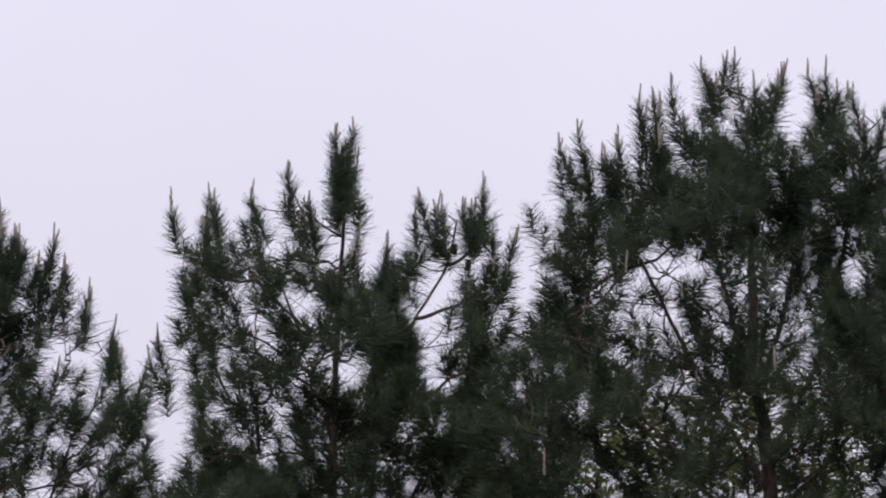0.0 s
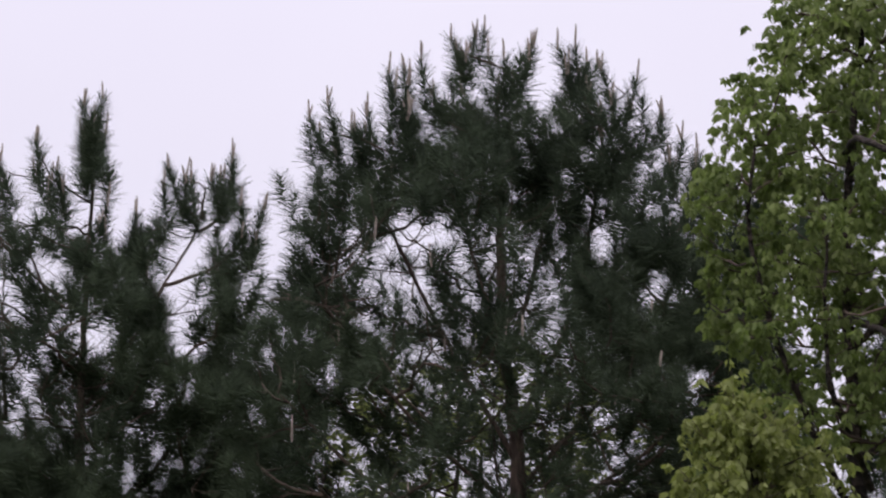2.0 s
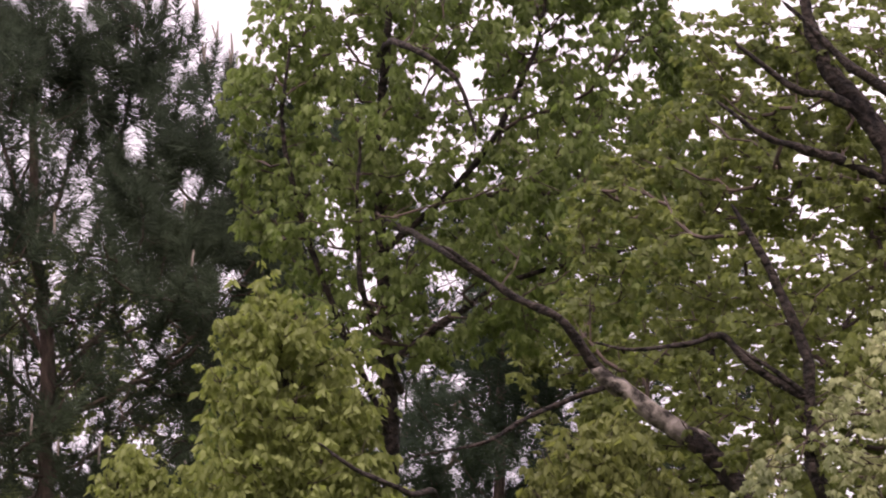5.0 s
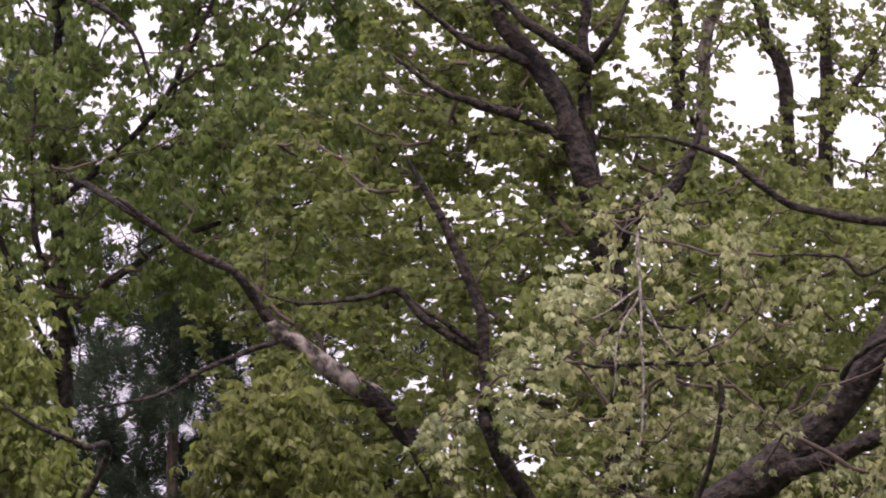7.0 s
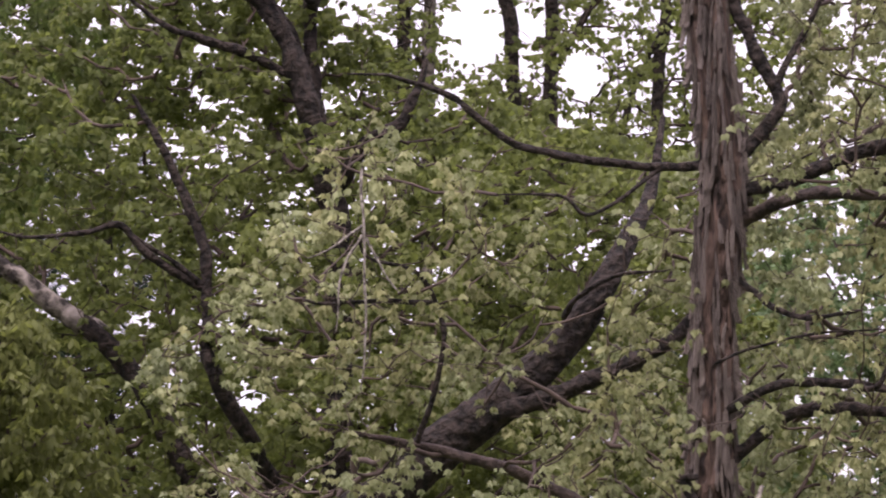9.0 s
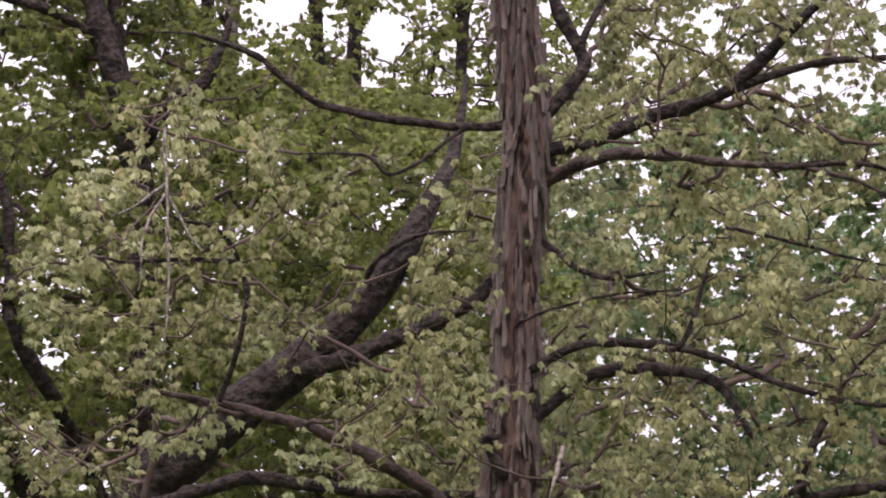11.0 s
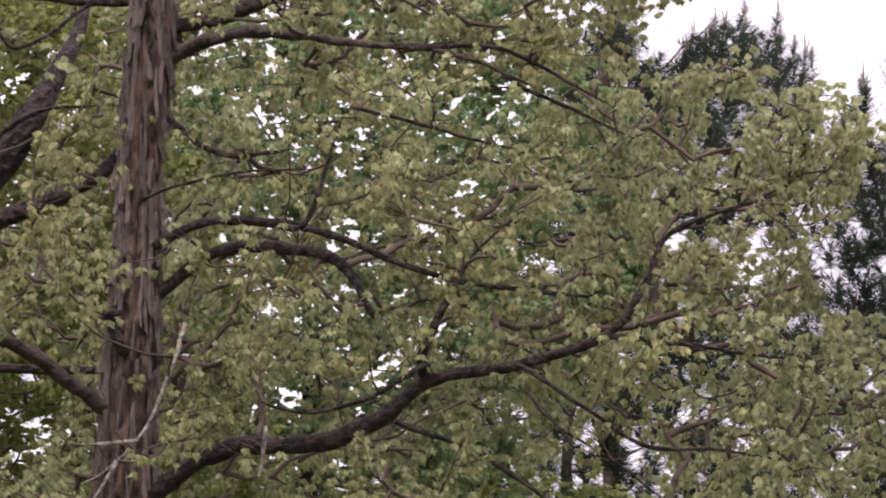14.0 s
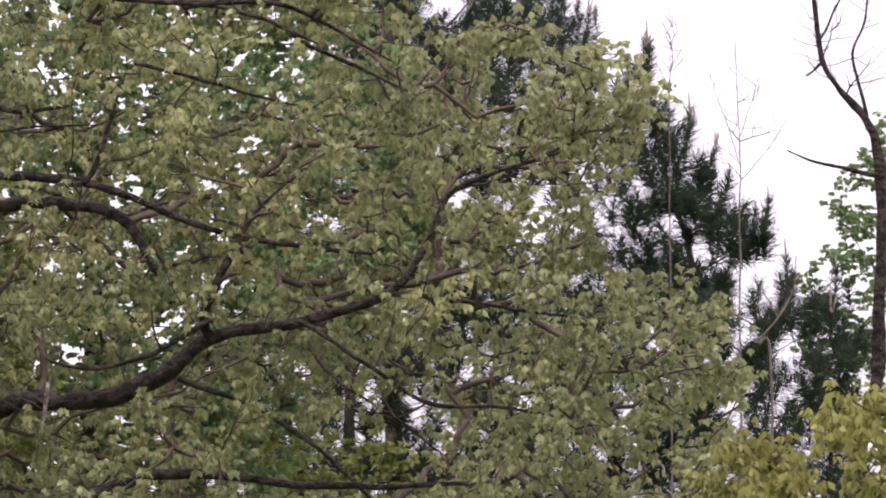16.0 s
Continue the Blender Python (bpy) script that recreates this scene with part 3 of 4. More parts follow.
PINE_C = [(0.36, 9.4), (0.5, 10.7), (0.8, 11.3), (0.95, 11.8), (1.1, 12.15), (1.25, 12.5), (1.5, 12.65), (1.75, 12.55), (2.05, 12.95), (2.39, 13.1), (2.71, 13.3), (3.26, 13.15), (3.6, 13.3), (3.9, 13.25), (4.28, 13.05), (4.63, 12.9),
          (4.90, 12.55), (5.3, 12.2), (5.9, 12.0), (6.1, 10.5), (6.2, 8), (6, 7.6), (0.6, 7.6)]
pine(3.3, 44, PINE_C, [(3.3, 5, 44), (3.36, 9.29, 44), (3.23, 10.91, 44), (3.19, 13.2, 44)],
     [(1.23, 13.14), (1.42, 13.29), (1.67, 13.02), (1.83, 13.20), (2.05, 13.62), (2.25, 13.5), (2.39, 13.74), (2.71, 13.96), (2.95, 13.97), (3.1, 13.75), (3.26, 13.75), (3.55, 13.88), (3.83, 13.86), (4.00, 13.86), (4.12, 13.7), (4.28, 13.64), (4.63, 13.53), (4.90, 13.15), (5.1, 12.9), (5.26, 12.77)],
     [(1.59, 11.85, 0.13, 0.1), (1.76, 11.57, 0.11, 0.08), (1.62, 11.34, 0.08, 0.1), (2.05, 12.0, 0.06, 0.06), (2.17, 11.74, 0.23, 0.16), (2.46, 11.85, 0.13, 0.18), (2.41, 11.28, 0.08, 0.13), (2.29, 12.23, 0.05, 0.07), (2.67, 12.19, 0.11, 0.09), (2.93, 12.08, 0.05, 0.11), (3.22, 11.65, 0.08, 0.08), (3.14, 11.31, 0.12, 0.07), (3.46, 11.28, 0.08, 0.08), (3.52, 11.68, 0.07, 0.05), (3.11, 12.34, 0.05, 0.05), (4.22, 12.08, 0.08, 0.13), (4.28, 11.68, 0.09, 0.2), (4.8, 11.97, 0.07, 0.12), (4.86, 11.39, 0.11, 0.15), (4.92, 11.05, 0.08, 0.1), (5.04, 11.16, 0.07, 0.07), (2.87, 10.42, 0.05, 0.07), (3.78, 10.53, 0.07, 0.1), (3.14, 10.22, 0.08, 0.07), (3.05, 9.96, 0.1, 0.06), (3.66, 9.99, 0.12, 0.06), (3.96, 9.96, 0.1, 0.07), (3.4, 10.65, 0.05, 0.09), (1.41, 10.27, 0.12, 0.12)], 620,
     "broad dark green loblolly pine full of pale candles", dense=72, stem_r=(0.14, 0.08, 0.05, 0.02), hollow=[(2.7, 11.4, 1.2, 0.9, 0.7), (3.2, 9.4, 2.1, 1.3, 0.45)], bare=220, limbs=[[(3.36, 9.5, 44), (2.7, 10.6, 44.2), (2.2, 11.6, 44.4), (1.8, 12.4, 44.5)],
            [(3.3, 10.2, 44), (3.0, 11.3, 43.8), (2.72, 12.35, 43.6)], [(3.33, 9.8, 44), (3.9, 10.9, 44), (4.2, 12.2, 44), (4.3, 13.0, 44)], [(3.36, 9.2, 44), (4.4, 10.3, 44.4), (5.2, 11.6, 44.5)], [(3.36, 9.0, 44), (2.3, 9.9, 43.5), (1.3, 11.2, 43.4)], [(3.36, 8.6, 44), (2.0, 9.2, 43.3), (0.9, 10.2, 43.2)], [(3.28, 10.5, 44), (3.6, 11.6, 44.6), (3.7, 12.9, 44.8)], [(3.36, 8.8, 44), (4.6, 9.5, 43.4), (5.6, 10.6, 43.2)],
            [(2.7, 8, 44.5), (2.74, 9.29, 44.5), (2.85, 10.5, 44.3), (3.4, 12.2, 44)]])

# ---- darker pines behind the broad-leaved trees ----
PINE_BACK = [(4.5, 7), (4.6, 10.5), (5.5, 12.2), (6.6, 12.8), (7.5, 12.2), (8.4, 11.6), (9.6, 11.2), (10.8, 10.4), (11.2, 8), (11.2, 7)]
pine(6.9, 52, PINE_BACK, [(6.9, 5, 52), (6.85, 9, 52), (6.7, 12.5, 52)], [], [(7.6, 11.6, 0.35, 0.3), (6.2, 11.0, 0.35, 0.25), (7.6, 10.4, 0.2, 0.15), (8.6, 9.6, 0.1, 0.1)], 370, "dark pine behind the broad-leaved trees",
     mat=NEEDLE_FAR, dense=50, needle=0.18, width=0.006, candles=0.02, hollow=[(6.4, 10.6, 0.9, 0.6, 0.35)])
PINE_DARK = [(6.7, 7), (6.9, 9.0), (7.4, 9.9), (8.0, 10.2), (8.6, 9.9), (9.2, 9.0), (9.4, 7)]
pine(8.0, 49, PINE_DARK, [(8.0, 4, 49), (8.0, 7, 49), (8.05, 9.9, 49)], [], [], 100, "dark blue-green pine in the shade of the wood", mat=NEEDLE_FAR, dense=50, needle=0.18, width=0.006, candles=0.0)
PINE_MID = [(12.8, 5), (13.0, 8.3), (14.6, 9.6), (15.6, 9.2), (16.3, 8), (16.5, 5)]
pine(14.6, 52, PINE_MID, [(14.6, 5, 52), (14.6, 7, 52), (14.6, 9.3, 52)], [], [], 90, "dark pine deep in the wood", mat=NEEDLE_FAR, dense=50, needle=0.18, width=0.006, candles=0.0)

# ---- slender green tree ----
GREEN = [(6.1, 14.2), (5.7, 13.5), (5.55, 12.95), (5.13, 12.20), (5.37, 11.40), (5.2, 11.0), (5.8, 10.54), (5.40, 10.08), (5.1, 9.39), (4.9, 8.24), (4.9, 7), (6.4, 7), (6.8, 9.5), (8.3, 9.6), (9.4, 10.0), (10.3, 10.8), (10.2, 12.2), (9.8, 13.5), (8.6, 14.5), (7.2, 14.6)]
green, base = rooted("green_tree", 7.2, 40, "fresh green broad-leaved tree with drooping foliage")
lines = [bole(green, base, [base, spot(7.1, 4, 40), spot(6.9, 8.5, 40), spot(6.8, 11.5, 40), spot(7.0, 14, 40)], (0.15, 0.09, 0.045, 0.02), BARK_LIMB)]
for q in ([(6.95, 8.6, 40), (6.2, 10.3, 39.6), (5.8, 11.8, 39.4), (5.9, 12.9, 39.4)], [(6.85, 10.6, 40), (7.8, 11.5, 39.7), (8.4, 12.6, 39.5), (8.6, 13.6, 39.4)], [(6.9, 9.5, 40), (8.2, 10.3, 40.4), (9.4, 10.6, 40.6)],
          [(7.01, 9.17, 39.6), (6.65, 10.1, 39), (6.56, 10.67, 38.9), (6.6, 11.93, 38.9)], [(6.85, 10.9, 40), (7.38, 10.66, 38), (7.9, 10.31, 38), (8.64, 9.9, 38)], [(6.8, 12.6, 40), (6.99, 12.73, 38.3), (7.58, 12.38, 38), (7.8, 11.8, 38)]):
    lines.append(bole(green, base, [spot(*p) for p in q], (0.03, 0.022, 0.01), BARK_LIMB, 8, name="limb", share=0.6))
leafy(green, base, [q[len(q) // 3:] for q in lines], GREEN, 40, 1300, [(6.25, 10.85, 0.25, 0.15), (7.6, 11.85, 0.18, 0.16), (6.7, 10.3, 0.2, 0.15), (7.55, 10.4, 0.2, 0.14), (9.5, 12.3, 0.22, 0.2)], LEAF_SOFT, LEAF_SLIM, 0.073,
      8, 6, apart=0.065, clump=0.27, grain=6.5, hang=2.4, hollow=[(7.8, 8.9, 0.8, 0.9, 0.2)])

# ---- yellow-green young trees in front of it ----
YELLOW = [(5.2, 10.05), (5.55, 10.5), (5.95, 10.1), (6.4, 9.9), (6.74, 9.7), (6.75, 9.2), (6.8, 8.75), (7.0, 8.3), (7.2, 7.7), (7.3, 6.8), (4.6, 6.8), (4.75, 8.2), (4.98, 9.3)]
yellow, base = rooted("young_maple", 6.1, 35, "yellow-green young broad-leaved tree with drooping leaves")
lines = [bole(yellow, base, [base, spot(6.15, 4, 35), spot(6.1, 7.5, 35), spot(5.7, 10.0, 35)], (0.09, 0.06, 0.015), BARK_LIMB, 10),
         bole(yellow, base, [spot(6.1, 6.0, 35), spot(7.3, 7.95, 34), spot(7.06, 8.14, 33.6), spot(6.54, 8.37, 33.5), spot(6.14, 8.66, 33.5)], (0.03, 0.022, 0.02, 0.014, 0.005), BARK_LIMB, 8, name="limb", share=0.85)]
leafy(yellow, base, [q[len(q) // 3:] for q in lines], YELLOW, 35, 330, [], LEAF_YELLOW, LEAF_SLIM, 0.075, 9, 6, hang=2.2, clump=0.15, grain=6.0, apart=0.08)
YELLOW2 = [(3.6, 8.0), (4.14, 8.85), (4.5, 8.6), (4.7, 8.2), (4.6, 7.0), (3.5, 7.0)]
yellow, base = rooted("young_maple", 4.1, 35, "yellow-green top of a small broad-leaved tree")
lines = [bole(yellow, base, [base, spot(4.1, 4, 35), spot(4.1, 8.6, 35)], (0.06, 0.04, 0.01), BARK_LIMB, 8)]
leafy(yellow, base, [q[len(q) // 3:] for q in lines], YELLOW2, 35, 75, [], LEAF_YELLOW, LEAF_SLIM, 0.075, 9, 6, hang=2.2, clump=0.15, grain=6.0, apart=0.08)
YELLOW3 = [(8.1, 7.6), (8.24, 8.2), (8.44, 8.7), (8.85, 8.94), (9.32, 9.0), (9.72, 8.7), (9.95, 8.2), (10.3, 7.5), (10.4, 6.6), (8.0, 6.6)]
yellow, base = rooted("young_maple", 9.0, 34.5, "olive-green rounded top of a broad-leaved tree")
lines = [bole(yellow, base, [base, spot(9, 4, 34.5), spot(9.1, 8.6, 34.5)], (0.08, 0.05, 0.012), BARK_LIMB, 8)]
leafy(yellow, base, [q[len(q) // 3:] for q in lines], YELLOW3, 34.5, 210, [], LEAF_OLIVE, LEAF_SLIM, 0.075, 9, 6, hang=2.2, clump=0.15, grain=6.0, apart=0.08)

# ---- green oak with a pale mottled limb ----
oak2, base = rooted("green_oak_tree", 12.5, 37, "leafy green oak with dark crooked limbs")
lines = [bole(oak2, base, [base, spot(12.6, 3, 37), spot(12.57, 6.94, 37), spot(12.58, 9.52, 37), spot(12.36, 10.79, 37), spot(12.31, 11.7, 37), spot(12.3, 12.6, 37), spot(12.4, 14, 37)], (0.22, 0.17, 0.11, 0.07, 0.05, 0.04, 0.025), BARK_LIMB)]


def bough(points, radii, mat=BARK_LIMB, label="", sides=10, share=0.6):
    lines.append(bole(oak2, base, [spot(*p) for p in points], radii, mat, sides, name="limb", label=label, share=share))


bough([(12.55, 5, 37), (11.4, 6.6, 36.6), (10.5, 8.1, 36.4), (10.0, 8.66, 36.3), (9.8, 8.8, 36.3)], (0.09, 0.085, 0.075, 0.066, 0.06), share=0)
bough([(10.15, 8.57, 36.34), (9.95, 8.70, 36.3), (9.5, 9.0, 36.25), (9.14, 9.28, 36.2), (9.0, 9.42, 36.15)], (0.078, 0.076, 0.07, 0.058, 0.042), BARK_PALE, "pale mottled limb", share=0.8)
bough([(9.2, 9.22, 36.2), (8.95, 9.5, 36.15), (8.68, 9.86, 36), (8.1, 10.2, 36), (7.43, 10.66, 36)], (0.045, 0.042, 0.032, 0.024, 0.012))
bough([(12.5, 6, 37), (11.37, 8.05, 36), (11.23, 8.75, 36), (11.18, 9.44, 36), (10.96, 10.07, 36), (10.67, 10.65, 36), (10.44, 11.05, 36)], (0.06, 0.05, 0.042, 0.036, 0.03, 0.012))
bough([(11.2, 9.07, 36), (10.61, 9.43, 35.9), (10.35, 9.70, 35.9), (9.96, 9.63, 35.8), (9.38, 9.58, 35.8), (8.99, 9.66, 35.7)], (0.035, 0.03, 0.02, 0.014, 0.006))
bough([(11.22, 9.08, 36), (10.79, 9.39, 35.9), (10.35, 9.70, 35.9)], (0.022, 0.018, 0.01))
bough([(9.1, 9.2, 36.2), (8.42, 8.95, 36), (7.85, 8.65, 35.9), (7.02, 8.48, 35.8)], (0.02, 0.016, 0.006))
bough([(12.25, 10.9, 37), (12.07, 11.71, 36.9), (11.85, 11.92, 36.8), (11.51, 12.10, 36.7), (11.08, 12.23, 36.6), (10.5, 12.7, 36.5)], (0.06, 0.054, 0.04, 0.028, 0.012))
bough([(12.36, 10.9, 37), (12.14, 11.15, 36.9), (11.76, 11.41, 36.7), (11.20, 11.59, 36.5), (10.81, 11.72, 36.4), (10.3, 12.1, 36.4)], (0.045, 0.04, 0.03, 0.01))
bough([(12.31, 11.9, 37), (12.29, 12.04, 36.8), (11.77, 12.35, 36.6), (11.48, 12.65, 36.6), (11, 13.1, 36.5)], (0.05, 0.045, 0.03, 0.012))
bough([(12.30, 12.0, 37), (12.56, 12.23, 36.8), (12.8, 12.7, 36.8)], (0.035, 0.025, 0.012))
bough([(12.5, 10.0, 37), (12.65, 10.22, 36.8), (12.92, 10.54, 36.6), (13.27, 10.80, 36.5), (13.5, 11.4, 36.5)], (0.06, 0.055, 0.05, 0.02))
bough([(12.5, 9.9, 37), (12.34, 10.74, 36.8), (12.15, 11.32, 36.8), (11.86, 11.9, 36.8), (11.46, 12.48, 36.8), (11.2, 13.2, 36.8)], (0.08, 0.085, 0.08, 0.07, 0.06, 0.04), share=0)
OAK2 = [(8.4, 8.6), (8.5, 9.2), (8.6, 10.2), (8.8, 11.2), (9.6, 11.9), (10.0, 12.5), (9.8, 13.0), (11.5, 13.3), (12.8, 13.2), (12.75, 12.4), (12.9, 11.8), (13.3, 11.3), (14.0, 11.3), (14.7, 10.85), (15.6, 10.8), (16.5, 10.4), (17.2, 10.2), (17.0, 9.3), (16.3, 8), (16, 6), (9.5, 6.5)]
leafy(oak2, base, [q[len(q) // 3:] for q in lines], OAK2, 37.4, 1850, [(11.9, 11.95, 0.18, 0.12), (9.45, 9.03, 0.36, 0.1), (10.2, 9.1, 0.2, 0.15)], LEAF_GREEN, LEAF_KITE, 0.062, 7, 6, apart=0.065, clump=0.16, grain=6.0, front=0.75, most=3.0, hollow=[(8.1, 9.0, 0.8, 0.7, 0.2)])

# ---- slender stems behind, against the open sky ----
stems, base = rooted("slender_tree", 14.0, 43, "clump of slender bare stems with a few small leaves")
lines = []
for q in ([(13.25, 5, 43), (13.27, 11.76, 43), (13.22, 12.62, 43), (13.1, 14, 43)], [(13.45, 5, 43), (13.53, 11.58, 43), (13.69, 12.61, 43), (13.9, 14, 43)], [(14.5, 5, 43), (14.40, 11.16, 43), (14.20, 12.2, 43), (14.05, 12.9, 43), (13.8, 14, 43)],
          [(14.75, 5, 43), (14.80, 10.98, 43), (14.79, 12.59, 43), (14.7, 14, 43)], [(14.80, 10.9, 43), (14.86, 11.3, 43), (15.43, 12.29, 43), (15.8, 13.2, 43)], [(15.8, 5, 43), (15.89, 10.64, 43), (16.0, 11.96, 43), (16.1, 13.5, 43)],
          [(14.1, 12.6, 43), (14.3, 13.2, 43), (14.35, 14, 43)], [(15.3, 9.6, 43), (15.6, 10.9, 43), (15.9, 11.6, 43)]):
    low = [spot(q[0][0], q[0][1], 43)] if q[0][1] > 5 else [spot(0.5 * q[0][0] + 7, -2.13, 43), spot(*q[0])]
    lines.append(bole(stems, base, low + [spot(*p) for p in q[1:]], (0.075, 0.06, 0.05, 0.03) if q[0][1] <= 5 else (0.035, 0.02), BARK_PALE if q[0][0] == 13.45 else BARK_LIMB, 9, name="stem"))
SPARSE = [(12.9, 10.5), (12.9, 13.6), (16.2, 13.6), (17.5, 11.8), (18.4, 11.5), (18.4, 10.8), (16, 9.5), (14.5, 9.5)]
leafy(stems, base, [q[len(q) // 2:] for q in lines], SPARSE, 43, 1150, [(14.0, 11.8, 0.28, 0.45), (14.55, 12.0, 0.15, 0.5), (15.1, 11.3, 0.25, 0.3), (17.6, 11.1, 0.45, 0.25)], LEAF_GREEN, LEAF_FAR, 0.06, 5, 4, apart=0.09)

# ---- bright spring foliage deeper in the wood ----
BEHIND = [(8.7, 7.2), (8.0, 10.2), (8.1, 11.4), (8.5, 12.3), (9.3, 12.3), (10.2, 12.7), (12.0, 12.7), (12.8, 10), (12.8, 7.2)]
behind, base = rooted("spring_tree", 10.3, 48, "small-leaved green tree behind the green oak")
lines = [bole(behind, base, [base, spot(10.3, 4, 48), spot(10.2, 8, 48), spot(10.2, 12, 48)], (0.14, 0.1, 0.06, 0.02), BARK_LIMB)]
leafy(behind, base, [q[len(q) // 3:] for q in lines], BEHIND, 48, 880, [], LEAF_GREEN, LEAF_FAR, 0.06, 9, 7, apart=0.075, clump=0.12, grain=6.5)

BRIGHT = [(16.5, 4.6), (16.5, 9.3), (17.3, 10.1), (18.6, 10.6), (20.4, 10.4), (21.6, 9.4), (21.8, 7.6), (20.8, 6.4), (20, 4.6)]
bright, base = rooted("spring_tree", 18.2, 46, "bright spring-green tree behind the great oak")
lines = [bole(bright, base, [base, spot(18.2, 4, 46), spot(18.1, 9, 46)], (0.14, 0.09, 0.02), BARK_LIMB)]
leafy(bright, base, [q[len(q) // 3:] for q in lines], BRIGHT, 46, 1150, [], LEAF_BRIGHT, LEAF_FAR, 0.066, 10, 7, apart=0.065, clump=0.05, grain=6.5)
UNDER = [(11.4, 4.8), (11.6, 6.0), (12.0, 9.0), (12.6, 10.7), (14.0, 11.0), (15.6, 10.6), (16.4, 10.0), (17.2, 8.5), (17.6, 7), (18.0, 4.8)]
under, base = rooted("spring_tree", 14.4, 41, "dark leafy tree in the shade of the wood")
lines = [bole(under, base, [base, spot(14.4, 4, 41), spot(14.4, 7.5, 41), spot(14.3, 10.3, 41)], (0.12, 0.08, 0.02), BARK_LIMB)]
leafy(under, base, [q[len(q) // 3:] for q in lines], UNDER, 41, 1200, [], LEAF_GREEN, LEAF_FAR, 0.06, 8, 7, apart=0.075)
SHADE = [(11.8, 3.4), (11.9, 5.4), (14.0, 6.2), (17.5, 6.1), (20.0, 5.8), (22.5, 5.2), (22.8, 3.4)]
shade, base = rooted("spring_tree", 17.0, 49, "low dark green thicket behind the great oak")
lines = [bole(shade, base, [base, spot(q, 3.5, 49), spot(q + w, 5.6, 49)], (0.09, 0.06, 0.02), BARK_LIMB) for q, w in ((17.0, 0.1), (14.0, -0.3), (20.0, 0.3))]
leafy(shade, base, [q[len(q) // 3:] for q in lines], SHADE, 49, 420, [], LEAF_GREEN, LEAF_FAR, 0.075, 8, 7, apart=0.1)
FAR_LOW = [(0.5, 7.4), (0.6, 9.5), (1.6, 10.4), (3.0, 10.8), (4.6, 10.4), (5.6, 9.4), (5.6, 7.4)]
low, base = rooted("spring_tree", 3.0, 54, "small-leaved tree far behind the pines")
lines = [bole(low, base, [base, spot(3, 4, 54), spot(3, 9.8, 54)], (0.14, 0.09, 0.02), BARK_LIMB)]
leafy(low, base, [q[len(q) // 3:] for q in lines], FAR_LOW, 54, 620, [], LEAF_GREEN, LEAF_FAR, 0.06, 7, 5, apart=0.08, clump=0.22, grain=6.0)
SPRING_R = [(25.3, 5.5), (25.35, 7.0), (25.6, 7.5), (25.75, 8.1), (26.1, 8.45), (26.6, 9.0), (28, 9), (28.3, 5.5)]
bright, base = rooted("spring_tree", 27.0, 60, "bright spring-green tree far off against the sky")
lines = [bole(bright, base, [base, spot(27, 4, 60), spot(27, 8.6, 60)], (0.14, 0.09, 0.02), BARK_LIMB)]
leafy(bright, base, [q[len(q) // 3:] for q in lines], SPRING_R, 60, 420, [], LEAF_BRIGHT, LEAF_FAR, 0.06, 9, 7, apart=0.08, clump=0.12, grain=5.0)

# ---- shaggy bark ----
def plate_mesh(seed):
    """A long flake of bark, fast along its top and lifted at its lower end."""
    r = np.random.default_rng(seed)
    v, f = [], []
    for i, t in enumerate(np.linspace(0, 1, 6)):
        wide = 0.5 * (1 - 0.5 * abs(2 * t - 1) ** 3) + r.normal(0, 0.05)
        drift = r.normal(0, 0.07)
        for j, x in enumerate((-1.0, -0.35, 0.4, 1.0)):
            v.append((wide * x + drift, (0.012 if j in (1, 2) else -0.008) + 0.02 * t ** 3 + r.normal(0, 0.002), -t + r.normal(0, 0.03)))
    for i in range(5):
        for j in range(3):
            k = i * 4 + j
            f.append((k, k + 1, k + 5, k + 4))
    return mesh_of("bark_plate", v, f, BARK_PLATE, False)


def shag(trunk, base, line, radii, low, high, n):
    """Flakes of bark all round a stretch of trunk."""
    shapes = [plate_mesh(k) for k in range(8)]
    z = line[:, 2]
    for k in range(n):
        h = low + (high - low) * (k + rng.random()) / n
        a = k * 2.39996 + rng.normal(0, 0.2)
        c, r = [np.interp(h, z, line[:, i]) for i in (0, 1)], np.interp(h, z, radii)
        q = part("bark_plate", shapes[k % 8], trunk)
        q.location = (c[0] + r * math.cos(a) - base[0], c[1] + r * math.sin(a) - base[1], h + 0.12 - base[2])
        q.rotation_euler = (0, rng.normal(0, 0.07), a - math.pi / 2)
        q.scale = (rng.uniform(0.016, 0.036), rng.uniform(0.7, 1.8), rng.uniform(0.14, 0.42))


